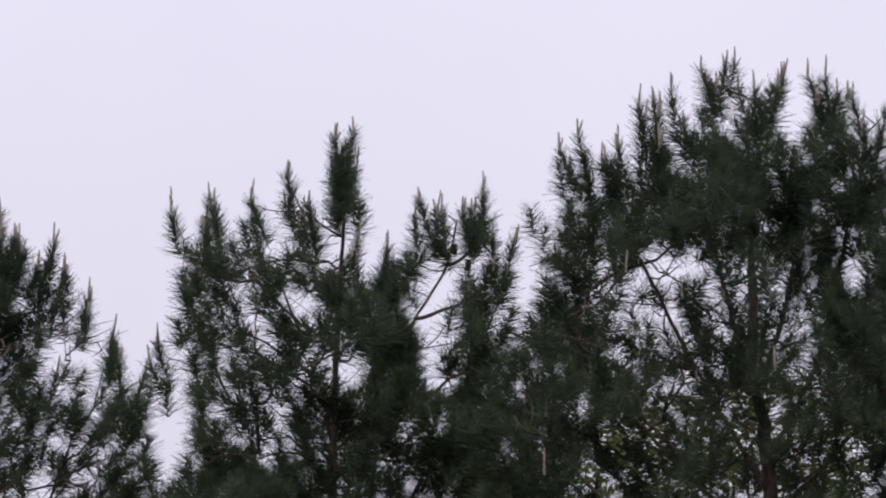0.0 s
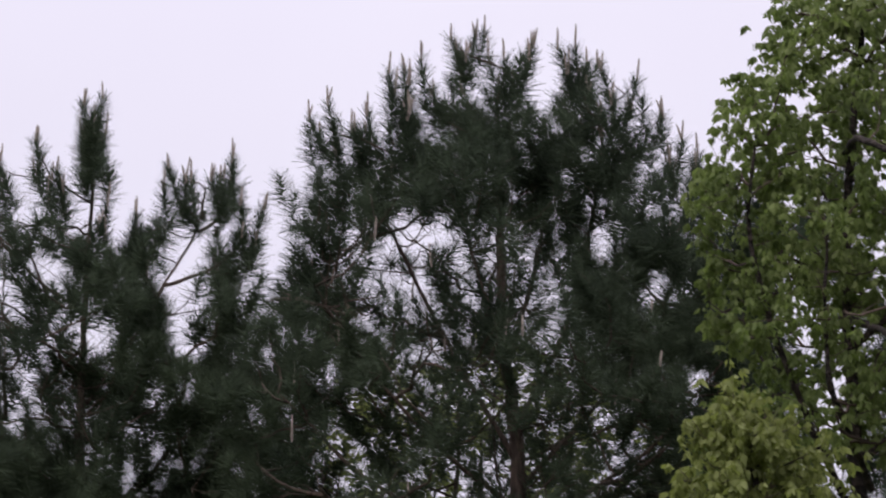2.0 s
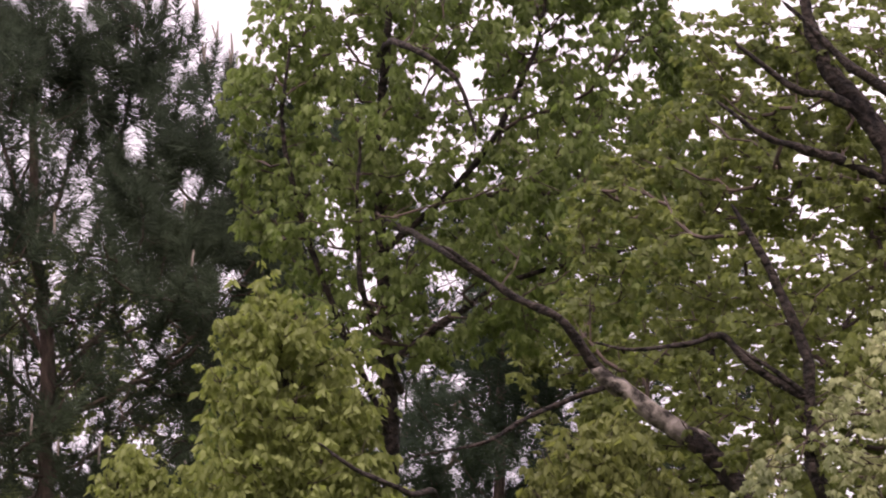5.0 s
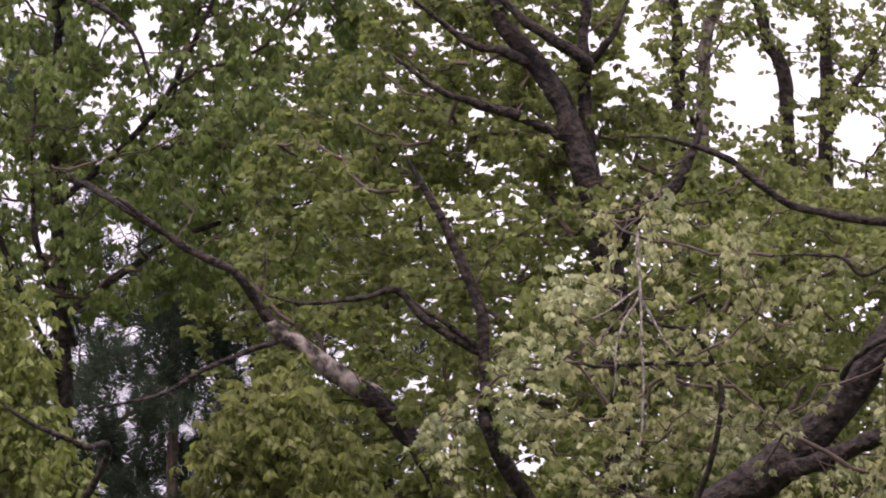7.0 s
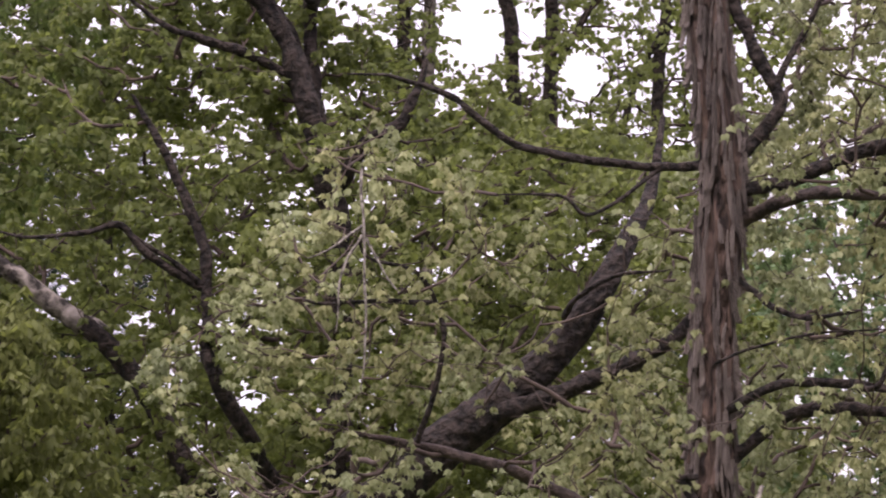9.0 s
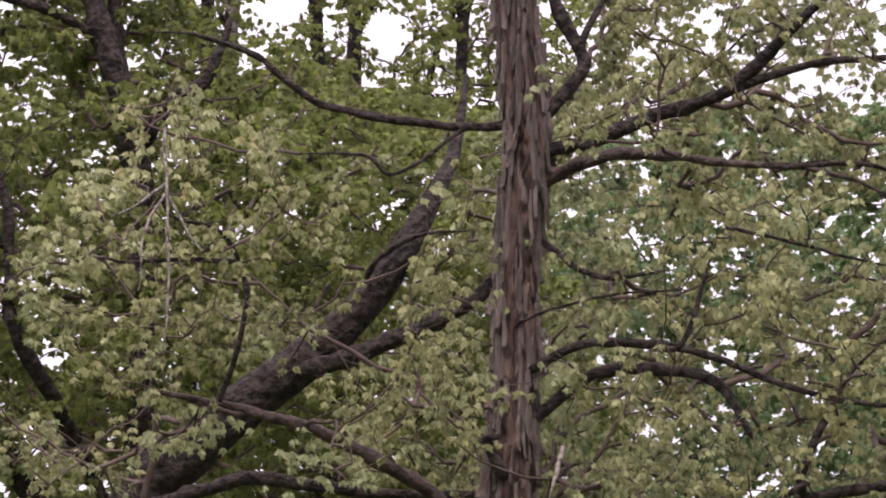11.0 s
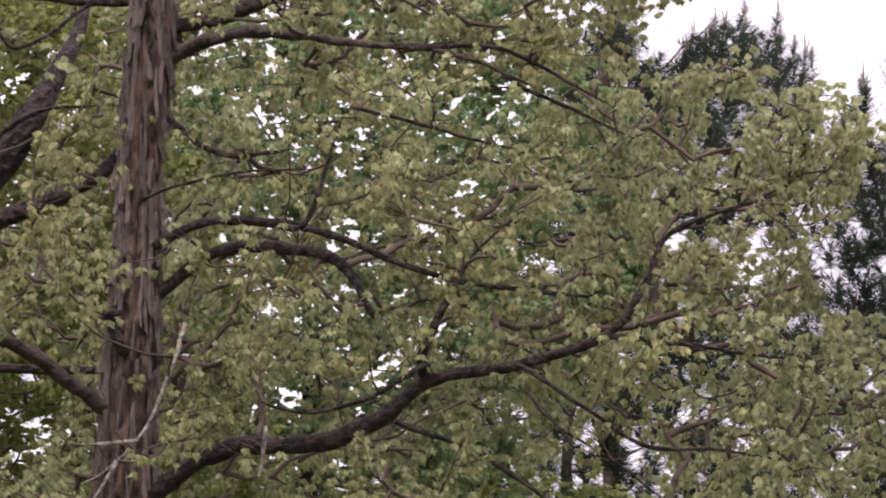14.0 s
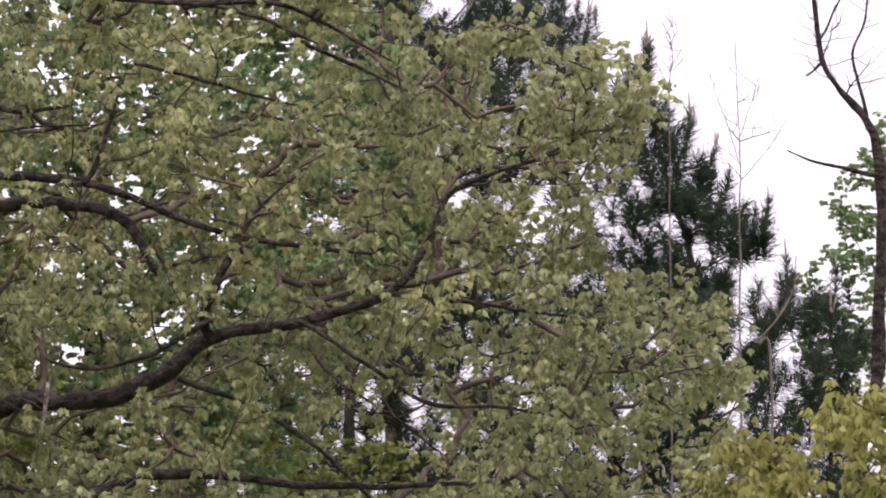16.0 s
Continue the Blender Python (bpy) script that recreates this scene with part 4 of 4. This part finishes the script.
# ---- leaning tree behind the great oak ----
lean, base = rooted("leaning_tree", 10.6, 34, "thick dark leaning trunk half hidden by leaves")
bole(lean, base, [base, spot(11.4, 4, 34), spot(12.49, 6.41, 34), spot(13.0, 6.9, 34), spot(13.61, 7.43, 34), spot(14.31, 7.95, 34), spot(14.95, 8.55, 34), spot(15.28, 9.02, 34), spot(15.55, 9.5, 34.2), spot(15.8, 10.0, 34.6), spot(15.95, 10.8, 35)],
     (0.24, 0.2, 0.165, 0.155, 0.15, 0.13, 0.105, 0.088, 0.068, 0.045, 0.015), BARK_LIMB, 28, 0.16, steps=24, share=0.42)
for q, r in (([(14.1, 7.75, 34), (14.35, 7.85, 33.9), (14.93, 8.02, 33.8), (15.51, 8.24, 33.7), (16.09, 8.58, 33.7), (16.6, 9.3, 33.7)], (0.075, 0.07, 0.055, 0.05, 0.02)),
             ([(14.9, 8.75, 33.9), (15.04, 8.95, 33.6), (15.42, 9.15, 33.5), (16.0, 9.22, 33.4)], (0.022, 0.018, 0.014, 0.006)),
             ([(12.3, 6.3, 34), (12.63, 6.4, 33.4), (13.61, 6.69, 33), (14.94, 6.54, 33), (16.09, 6.5, 33)], (0.06, 0.05, 0.045, 0.035, 0.02))):
    bole(lean, base, [spot(*p) for p in q], r, BARK_LIMB, 10, name="limb", share=0.6)

# ---- great oak ----
oak, base = rooted("oak_tree", 16.2, 32, "tall oak with shaggy furrowed bark and young grey-green leaves")
D = 32
lines = [bole(oak, base, [base, spot(16.2, 2.5, D), spot(16.27, 5.13, D), spot(16.32, 6.17, D), spot(16.4, 7.6, D), spot(16.43, 8.8, D), spot(16.55, 10.0, D), spot(16.5, 11.0, D), spot(16.4, 11.95, D), spot(16.3, 14, D)],
              (0.26, 0.2, 0.175, 0.155, 0.13, 0.12, 0.13, 0.13, 0.11, 0.06), BARK_OAK, 60, 0.27, label="shaggy furrowed trunk", steps=34, share=0.42)]


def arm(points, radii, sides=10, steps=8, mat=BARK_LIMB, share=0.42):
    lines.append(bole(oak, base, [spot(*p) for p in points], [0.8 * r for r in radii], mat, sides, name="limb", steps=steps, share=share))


arm([(16.58, 9.9, D), (16.69, 10.01, D), (17.28, 10.12, D), (17.98, 10.37, D), (18.57, 10.56, 31.8), (19.16, 11.07, 31.6), (19.52, 11.4, 31.5), (20.2, 12, 31.4)], (0.07, 0.065, 0.055, 0.045, 0.03))
arm([(18.57, 10.55, 31.8), (19.62, 10.86, 31.5), (20.6, 10.92, 31.3), (21.6, 11.1, 31.2)], (0.04, 0.025, 0.01))
arm([(16.58, 9.6, D), (16.9, 9.8, D), (17.28, 9.95, 31.8), (17.74, 9.97, 31.6), (18.44, 9.85, 31.4), (19.49, 9.77, 31.2), (20.5, 9.4, 31.1)], (0.06, 0.055, 0.045, 0.025, 0.01), mat=BARK_BROWN)
arm([(16.5, 9.2, D), (16.82, 9.02, D), (17.11, 8.79, 31.8), (17.45, 8.70, 31.7), (17.98, 8.78, 31.5)], (0.03, 0.026, 0.024, 0.012))
arm([(16.58, 10.30, D), (15.99, 10.28, D), (14.94, 10.37, 31.7), (14.36, 10.52, 31.6), (13.78, 10.98, 31.5), (13.19, 11.18, 31.4), (12.67, 11.24, 31.4)], (0.04, 0.032, 0.024, 0.006))
arm([(16.4, 7.1, D), (16.75, 7.41, D), (17.45, 7.78, 31.8), (18.26, 7.72, 31.6), (18.60, 7.46, 31.5), (18.83, 7.05, 31.4)], (0.055, 0.05, 0.045, 0.022))
arm([(16.4, 7.7, D), (17.04, 7.99, 31.7), (18.03, 8.01, 31.5), (19.42, 7.50, 31.3), (20.46, 7.32, 31.2), (21.15, 7.25, 31.1)], (0.04, 0.035, 0.022, 0.01))
arm([(16.3, 5.0, D), (16.6, 5.3, D), (17.36, 5.77, 31.7), (18.11, 5.78, 31.5), (18.91, 6.01, 31.3), (19.38, 6.41, 31.2), (20.25, 6.58, 31.1), (21.17, 6.87, 31), (21.58, 7.38, 31), (21.93, 7.95, 31), (23.04, 8.32, 30.9)], (0.085, 0.075, 0.07, 0.065, 0.055, 0.042, 0.036, 0.03, 0.02, 0.008), share=0.7)
arm([(21.17, 6.87, 31), (22.27, 6.75, 30.9), (23.48, 6.56, 30.8)], (0.02, 0.015, 0.006))
arm([(19.38, 6.41, 31.2), (19.32, 6.70, 31.1), (19.61, 7.27, 31), (19.78, 7.62, 31), (20.19, 8.02, 31)], (0.035, 0.035, 0.02, 0.006))
arm([(16.3, 4.0, D), (18.28, 4.85, 31.4), (18.97, 5.03, 31.2), (20.70, 4.91, 31), (22.20, 4.94, 30.8)], (0.055, 0.045, 0.03, 0.012))
arm([(16.3, 6.0, D), (15.61, 6.46, 31.8), (15.04, 6.87, 31.6), (14.23, 7.22, 31.4), (13.36, 7.45, 31.2), (12.6, 7.6, 31)], (0.06, 0.055, 0.045, 0.015), mat=BARK_BROWN)
arm([(16.5, 9.9, D), (16.7, 10.3, D), (17.15, 10.85, D), (16.82, 11.60, D), (16.70, 11.95, D), (16.6, 13, D)], (0.05, 0.055, 0.05, 0.04))
arm([(17.1, 11.0, D), (17.3, 11.4, D), (17.6, 11.95, D), (18, 12.8, D)], (0.03, 0.025, 0.015))
arm([(16.35, 6.75, D), (16.28, 6.72, 31.85), (16.1, 7.05, 31.78), (16.25, 7.1, 31.74)], (0.03, 0.05, 0.04, 0.02))
arm([(16.40, 8.22, 31.9), (16.81, 8.39, 31.7), (17.57, 8.56, 31.5), (18.27, 8.58, 31.4)], (0.012, 0.011, 0.005))
arm([(15.99, 10.28, D), (15.21, 9.79, 31.7), (14.86, 10.0, 31.6), (14.22, 10.0, 31.5)], (0.015, 0.015, 0.006))
arm([(13.36, 7.45, 31.2), (13.64, 8.31, 31), (13.59, 8.89, 31), (13.36, 9.24, 30.9), (12.89, 9.36, 30.9), (12.75, 9.59, 30.8)], (0.022, 0.018, 0.014, 0.008))
arm([(13.59, 8.89, 31), (13.0, 8.92, 30.9), (12.36, 8.91, 30.8), (11.96, 9.08, 30.8)], (0.02, 0.014, 0.006))
for q, r in (([(19.05, 6.01, 31), (19.8, 5.75, 31), (20.21, 5.47, 31), (20.61, 5.18, 31), (21.1, 4.7, 31)], (0.022, 0.02, 0.016, 0.01)), ([(20.3, 6.58, 31.05), (20.52, 6.46, 30.9), (20.99, 6.12, 30.8), (21.62, 5.76, 30.8), (22.26, 5.71, 30.8), (23.07, 5.58, 30.8)], (0.018, 0.016, 0.014, 0.008)),
             ([(20.4, 6.3, 30.9), (20.7, 5.95, 30.7), (21.27, 5.6, 30.7), (21.74, 5.25, 30.7)], (0.012, 0.01, 0.006)), ([(19.2, 9.79, 31.2), (20.06, 9.8, 31.2), (20.7, 9.54, 31.2), (21.3, 9.2, 31.2)], (0.02, 0.018, 0.012, 0.006)),
             ([(20.2, 9.5, 31.2), (20.47, 9.34, 31.1), (20.93, 9.14, 31.1), (21.55, 8.86, 31.1)], (0.016, 0.014, 0.006)), ([(18.6, 9.2, 31.2), (19.42, 8.99, 31.1), (19.83, 8.88, 31.1), (20.29, 8.79, 31.1)], (0.014, 0.012, 0.006)),
             ([(17.9, 7.95, 31.4), (18.14, 8.02, 31.3), (18.32, 8.54, 31.3), (18.5, 9.1, 31.3)], (0.022, 0.02, 0.008)), ([(19.4, 6.6, 31.1), (18.8, 6.25, 31), (18.2, 6.1, 31), (17.7, 6.2, 31)], (0.02, 0.016, 0.008))):
    arm(q, r, 8)
for q in ([(12.82, 10.28, 30.7), (12.84, 9.36, 30.6), (12.85, 8.44, 30.6), (12.8, 8.0, 30.6)], [(12.82, 9.6, 30.7), (12.6, 9.2, 30.6), (12.54, 8.60, 30.6)], [(12.82, 9.65, 30.7), (13.0, 9.3, 30.6), (13.2, 9.0, 30.6)], [(12.82, 9.7, 30.7), (12.55, 9.5, 30.6), (12.25, 9.37, 30.6)]):
    arm(q, (0.011, 0.009, 0.005), 6, mat=TWIG_LICHEN, share=0.9)
# dead lichen-grey branches in front of the trunk
for q in ([(16.9, 7.0, 31.6), (16.76, 6.55, 31.4), (16.63, 6.17, 31.35), (16.41, 5.82, 31.3), (16.14, 5.55, 31.3), (15.84, 5.37, 31.3)], [(16.41, 5.81, 31.3), (16.06, 5.77, 31.25), (15.70, 5.79, 31.2)], [(17.72, 5.95, 31.4), (17.70, 5.7, 31.35), (17.65, 5.43, 31.3)], [(16.2, 5.6, 31.3), (16.1, 5.4, 31.25), (15.95, 5.2, 31.2)]):
    arm(q, (0.018, 0.015, 0.006), 6, mat=TWIG_LICHEN, share=0.85)
shag(next(c for c in oak.children if c.name.startswith("trunk")), base, lines[0], np.interp(np.linspace(0, 1, len(lines[0])), np.linspace(0, 1, 10), (0.26, 0.2, 0.175, 0.155, 0.13, 0.12, 0.13, 0.13, 0.11, 0.06)), 4.3, 8.9, 300)
OAK = [(10.9, 6), (10.75, 7.1), (10.35, 8.1), (11.0, 8.85), (11.5, 9.6), (12.2, 10.2), (12.45, 10.8), (13.0, 11.15), (13.6, 10.6), (14.4, 10.1), (15.0, 10.1), (16.1, 10.4), (16.3, 11.2), (16.9, 10.7), (17.4, 11.2), (17.0, 12.3), (18.5, 12.6), (21.6, 11.8), (22.5, 10.9), (21.9, 10.35), (21.5, 9.9), (21.7, 9.6), (22.1, 9.65), (22.6, 9.8), (23.4, 9.62),
       (24.15, 9.0), (24.1, 8.6), (23.6, 8.2), (23.5, 7.35), (24.3, 7.15), (25.0, 6.4), (24.85, 5.9), (24.6, 5), (24.5, 4.4), (17, 4.6), (11.5, 5.4)]
leafy(oak, base, [q[len(q) // 4:] for q in lines], OAK, 32.3, 2150, [(20.7, 10.25, 0.2, 0.14), (21.55, 10.1, 0.2, 0.18), (20.15, 10.45, 0.12, 0.1), (21.2, 9.2, 0.1, 0.2), (20.1, 9.6, 0.2, 0.08), (17.1, 9.2, 0.3, 0.2), (16.0, 8.9, 0.2, 0.2), (16.0, 7.6, 0.2, 0.4), (16.3, 6.0, 0.3, 0.5), (17.1, 9.9, 0.3, 0.15), (14.2, 6.2, 1.5, 0.7), (13.9, 7.45, 0.45, 0.28), (13.3, 6.95, 0.4, 0.28), (14.8, 8.3, 0.35, 0.3), (14.95, 8.45, 0.25, 0.22), (20.8, 5.35, 1.0, 0.35)], LEAF_OAK, LEAF_ROUND, 0.056,
      7, 6, apart=0.055, clump=0.17, grain=5.5, front=0.14, most=4.0, hang=3.2, hollow=[(12.4, 8.6, 2.6, 2.4, 0.3), (14.4, 9.7, 1.6, 1.3, 0.1), (20.8, 5.4, 1.5, 0.6, 0.4)])

leafy(oak, base, [q[len(q) // 4:] for q in lines[1:]], OAK, 30.7, 760, [(16.43, 10.1, 0.28, 0.42), (16.43, 8.6, 0.28, 0.65), (16.35, 6.55, 0.3, 0.8), (16.3, 4.8, 0.3, 0.7), (14.1, 7.75, 0.5, 0.22), (19.5, 6.4, 1.6, 0.3), (17.6, 9.9, 1.2, 0.25), (14.2, 6.2, 1.5, 0.5), (13.9, 7.45, 0.45, 0.28), (13.3, 6.95, 0.4, 0.28), (14.75, 8.2, 0.2, 0.15), (14.95, 8.45, 0.25, 0.22), (20.8, 5.35, 1.0, 0.35)], LEAF_OAK, LEAF_ROUND, 0.055, 7, 6, apart=0.085, near=300, clump=0.42, grain=2.2, most=0.6, hang=3.2)

# ---- far pines, bare sapling and slim tree ----
PINE_R = [(20.2, 8), (20.6, 9.7), (21.3, 10.3), (21.6, 9.7), (22.0, 9.85), (22.65, 10.1), (23.05, 10.0), (23.3, 9.6), (23.4, 9.0), (23.2, 8)]
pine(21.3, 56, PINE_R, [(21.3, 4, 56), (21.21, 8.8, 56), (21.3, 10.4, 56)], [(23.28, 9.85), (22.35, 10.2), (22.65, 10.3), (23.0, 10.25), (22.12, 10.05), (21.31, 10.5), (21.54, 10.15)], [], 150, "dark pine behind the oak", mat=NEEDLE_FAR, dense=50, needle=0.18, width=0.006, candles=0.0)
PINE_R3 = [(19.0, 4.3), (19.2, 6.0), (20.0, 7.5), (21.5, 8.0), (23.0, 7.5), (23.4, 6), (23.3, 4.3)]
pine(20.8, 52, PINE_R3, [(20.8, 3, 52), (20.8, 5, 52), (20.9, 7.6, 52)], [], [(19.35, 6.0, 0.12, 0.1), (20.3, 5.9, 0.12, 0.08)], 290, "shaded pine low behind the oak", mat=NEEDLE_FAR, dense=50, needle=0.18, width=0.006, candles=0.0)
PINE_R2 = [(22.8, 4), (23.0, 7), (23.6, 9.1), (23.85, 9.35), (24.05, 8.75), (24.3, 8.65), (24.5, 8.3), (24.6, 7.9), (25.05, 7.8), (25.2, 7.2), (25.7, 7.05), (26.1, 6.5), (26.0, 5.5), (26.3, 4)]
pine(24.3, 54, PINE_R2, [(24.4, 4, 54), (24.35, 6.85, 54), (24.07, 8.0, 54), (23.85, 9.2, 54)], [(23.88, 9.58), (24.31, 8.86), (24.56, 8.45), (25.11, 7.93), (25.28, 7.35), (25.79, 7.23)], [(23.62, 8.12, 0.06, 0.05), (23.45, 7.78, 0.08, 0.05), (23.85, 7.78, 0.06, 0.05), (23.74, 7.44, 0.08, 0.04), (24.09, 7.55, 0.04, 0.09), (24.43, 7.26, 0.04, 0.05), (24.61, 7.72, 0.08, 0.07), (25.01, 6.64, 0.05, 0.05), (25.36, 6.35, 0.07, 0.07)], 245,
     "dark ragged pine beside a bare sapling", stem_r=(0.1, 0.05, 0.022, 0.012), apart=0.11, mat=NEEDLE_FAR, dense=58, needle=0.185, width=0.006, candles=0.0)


def bare(az, d, trunk, radii, limbs, label, mat, name, poly, n, thin=0.004):
    tree, base = rooted(name, az, d, label)
    lines = [bole(tree, base, [base, *[spot(*p) for p in trunk]], radii, mat, 10)]
    for q, r in limbs:
        lines.append(bole(tree, base, [spot(*p) for p in q], r, mat, 7, name="limb"))
    tips = placed(poly, scatter(poly, n, (), 0.1), d, 1.0, 0.8)
    paths, load = grow([q[len(q) // 2:] for q in lines], tips, 1.0, wander=0.1)
    twigs(tree, base, paths, load, thin, mat, 99)
    return tree


bare(24.8, 50, [(24.8, 4, 50), (24.81, 7.42, 50), (24.82, 8.16, 50), (24.78, 9.48, 50)], (0.02, 0.009, 0.006, 0.003), [([(24.8, 8.4, 50), (24.95, 8.8, 50), (25.05, 9.1, 50)], (0.0045, 0.0025)), ([(24.82, 8.0, 50), (25.1, 8.3, 50), (25.3, 8.6, 50)], (0.0045, 0.0025)),
      ([(24.8, 8.2, 50), (24.65, 8.7, 50), (24.55, 8.95, 50)], (0.0045, 0.0025))], "thin bare grey sapling", TWIG_GREY, "bare_sapling", [(24.4, 8.2), (24.5, 9.3), (24.8, 9.6), (25.1, 9.2), (25.4, 8.5)], 44, 0.0026)
bare(24.1, 52, [(24.1, 4, 52), (24.1, 8.5, 52), (24.12, 9.7, 52)], (0.02, 0.006, 0.002), [], "thin bare grey sapling", TWIG_GREY, "bare_sapling", [(23.9, 9.1), (24.0, 9.9), (24.2, 9.9), (24.4, 9.3)], 22, 0.0028)
bare(25.1, 51, [(25.1, 4, 51), (25.12, 6.2, 51), (25.0, 6.33, 51), (25.2, 6.6, 51), (25.36, 6.9, 51), (25.38, 7.25, 51)], (0.02, 0.013, 0.012, 0.01, 0.008, 0.004), [([(25.2, 6.6, 51), (25.05, 6.85, 51), (24.95, 7.1, 51)], (0.006, 0.003))], "thin crooked dead sapling", TWIG_GREY, "bare_sapling", [(25.0, 6.6), (25.1, 7.3), (25.4, 7.3), (25.4, 6.7)], 8, 0.002)
bare(25.9, 40, [(25.99, 4.77, 40), (26.15, 5.51, 40), (26.22, 6.6, 40), (26.27, 7.92, 40), (26.16, 8.58, 40), (25.82, 8.95, 40), (25.67, 9.19, 40), (25.6, 9.82, 40), (25.5, 10.6, 40)], (0.075, 0.06, 0.055, 0.045, 0.04, 0.025, 0.022, 0.02, 0.012),
     [([(26.24, 8.03, 40), (25.69, 8.15, 40), (25.29, 8.30, 40)], (0.02, 0.012, 0.005)), ([(26.13, 8.63, 40), (25.99, 9.24, 40), (26.11, 9.58, 40), (26.2, 10.2, 40)], (0.014, 0.01, 0.006)), ([(25.67, 9.19, 40), (25.5, 9.05, 40)], (0.012, 0.006)),
      ([(25.64, 9.4, 40), (25.8, 9.7, 40), (26.0, 10.1, 40)], (0.01, 0.006))], "slim tree with bare leafless upper branches", BARK_LIMB, "slim_tree", [(25.3, 9.2), (25.4, 10.4), (26.5, 10.4), (26.4, 9.0), (25.9, 9.1)], 60, 0.003)
YELLOW_R = [(24.45, 5.2), (24.75, 5.55), (25.2, 5.4), (25.45, 5.5), (25.65, 5.9), (26.3, 6.0), (27.5, 6.2), (28, 5), (28, 3.4), (24.2, 3.4)]
yellow, base = rooted("young_maple", 26.2, 30, "yellow-green leafy young tree at the edge of the wood")
lines = [bole(yellow, base, [base, spot(26.2, 3, 30), spot(26.4, 5.6, 30)], (0.07, 0.045, 0.01), BARK_LIMB, 8)]
leafy(yellow, base, [q[len(q) // 3:] for q in lines], YELLOW_R, 30, 300, [], LEAF_GOLD, LEAF_SLIM, 0.06, 11, 6, apart=0.08, hang=2.4)


# ---- cones on the open branch ----
def cone(az, el, d):
    v, f = [], []
    base = spot(az, el, d)
    ob = thing("pine_cone", base, "small dark open pine cone on a bare branch", "cone", "pine cones")
    body = glide([(0, 0, -0.045), (0, 0, 0), (0, 0, 0.05)], 6)
    part("core", mesh_of("core", *tube(body, np.sin(np.linspace(0.15, math.pi - 0.1, len(body))) * 0.022, 9), CONE), ob)
    heap = Heap()
    for k in range(48):
        a, h = k * 2.4, -0.042 + 0.085 * k / 48
        r = 0.02 + 0.02 * math.sin(math.pi * (k + 4) / 54)
        c, s = math.cos(a), math.sin(a)
        heap.add(np.array(((0.4 * r * c - 0.008 * s, 0.4 * r * s + 0.008 * c, h), (0.4 * r * c + 0.008 * s, 0.4 * r * s - 0.008 * c, h), (1.25 * r * c, 1.25 * r * s, h + 0.012))), ((0, 1, 2),))
    part("scaly_cover", heap.mesh("scaly_cover", CONE, np.zeros(3), False), ob, kind="stuff")
    return ob


cone(0.12, 11.99, 45.3)
cone(0.26, 11.83, 45.3)
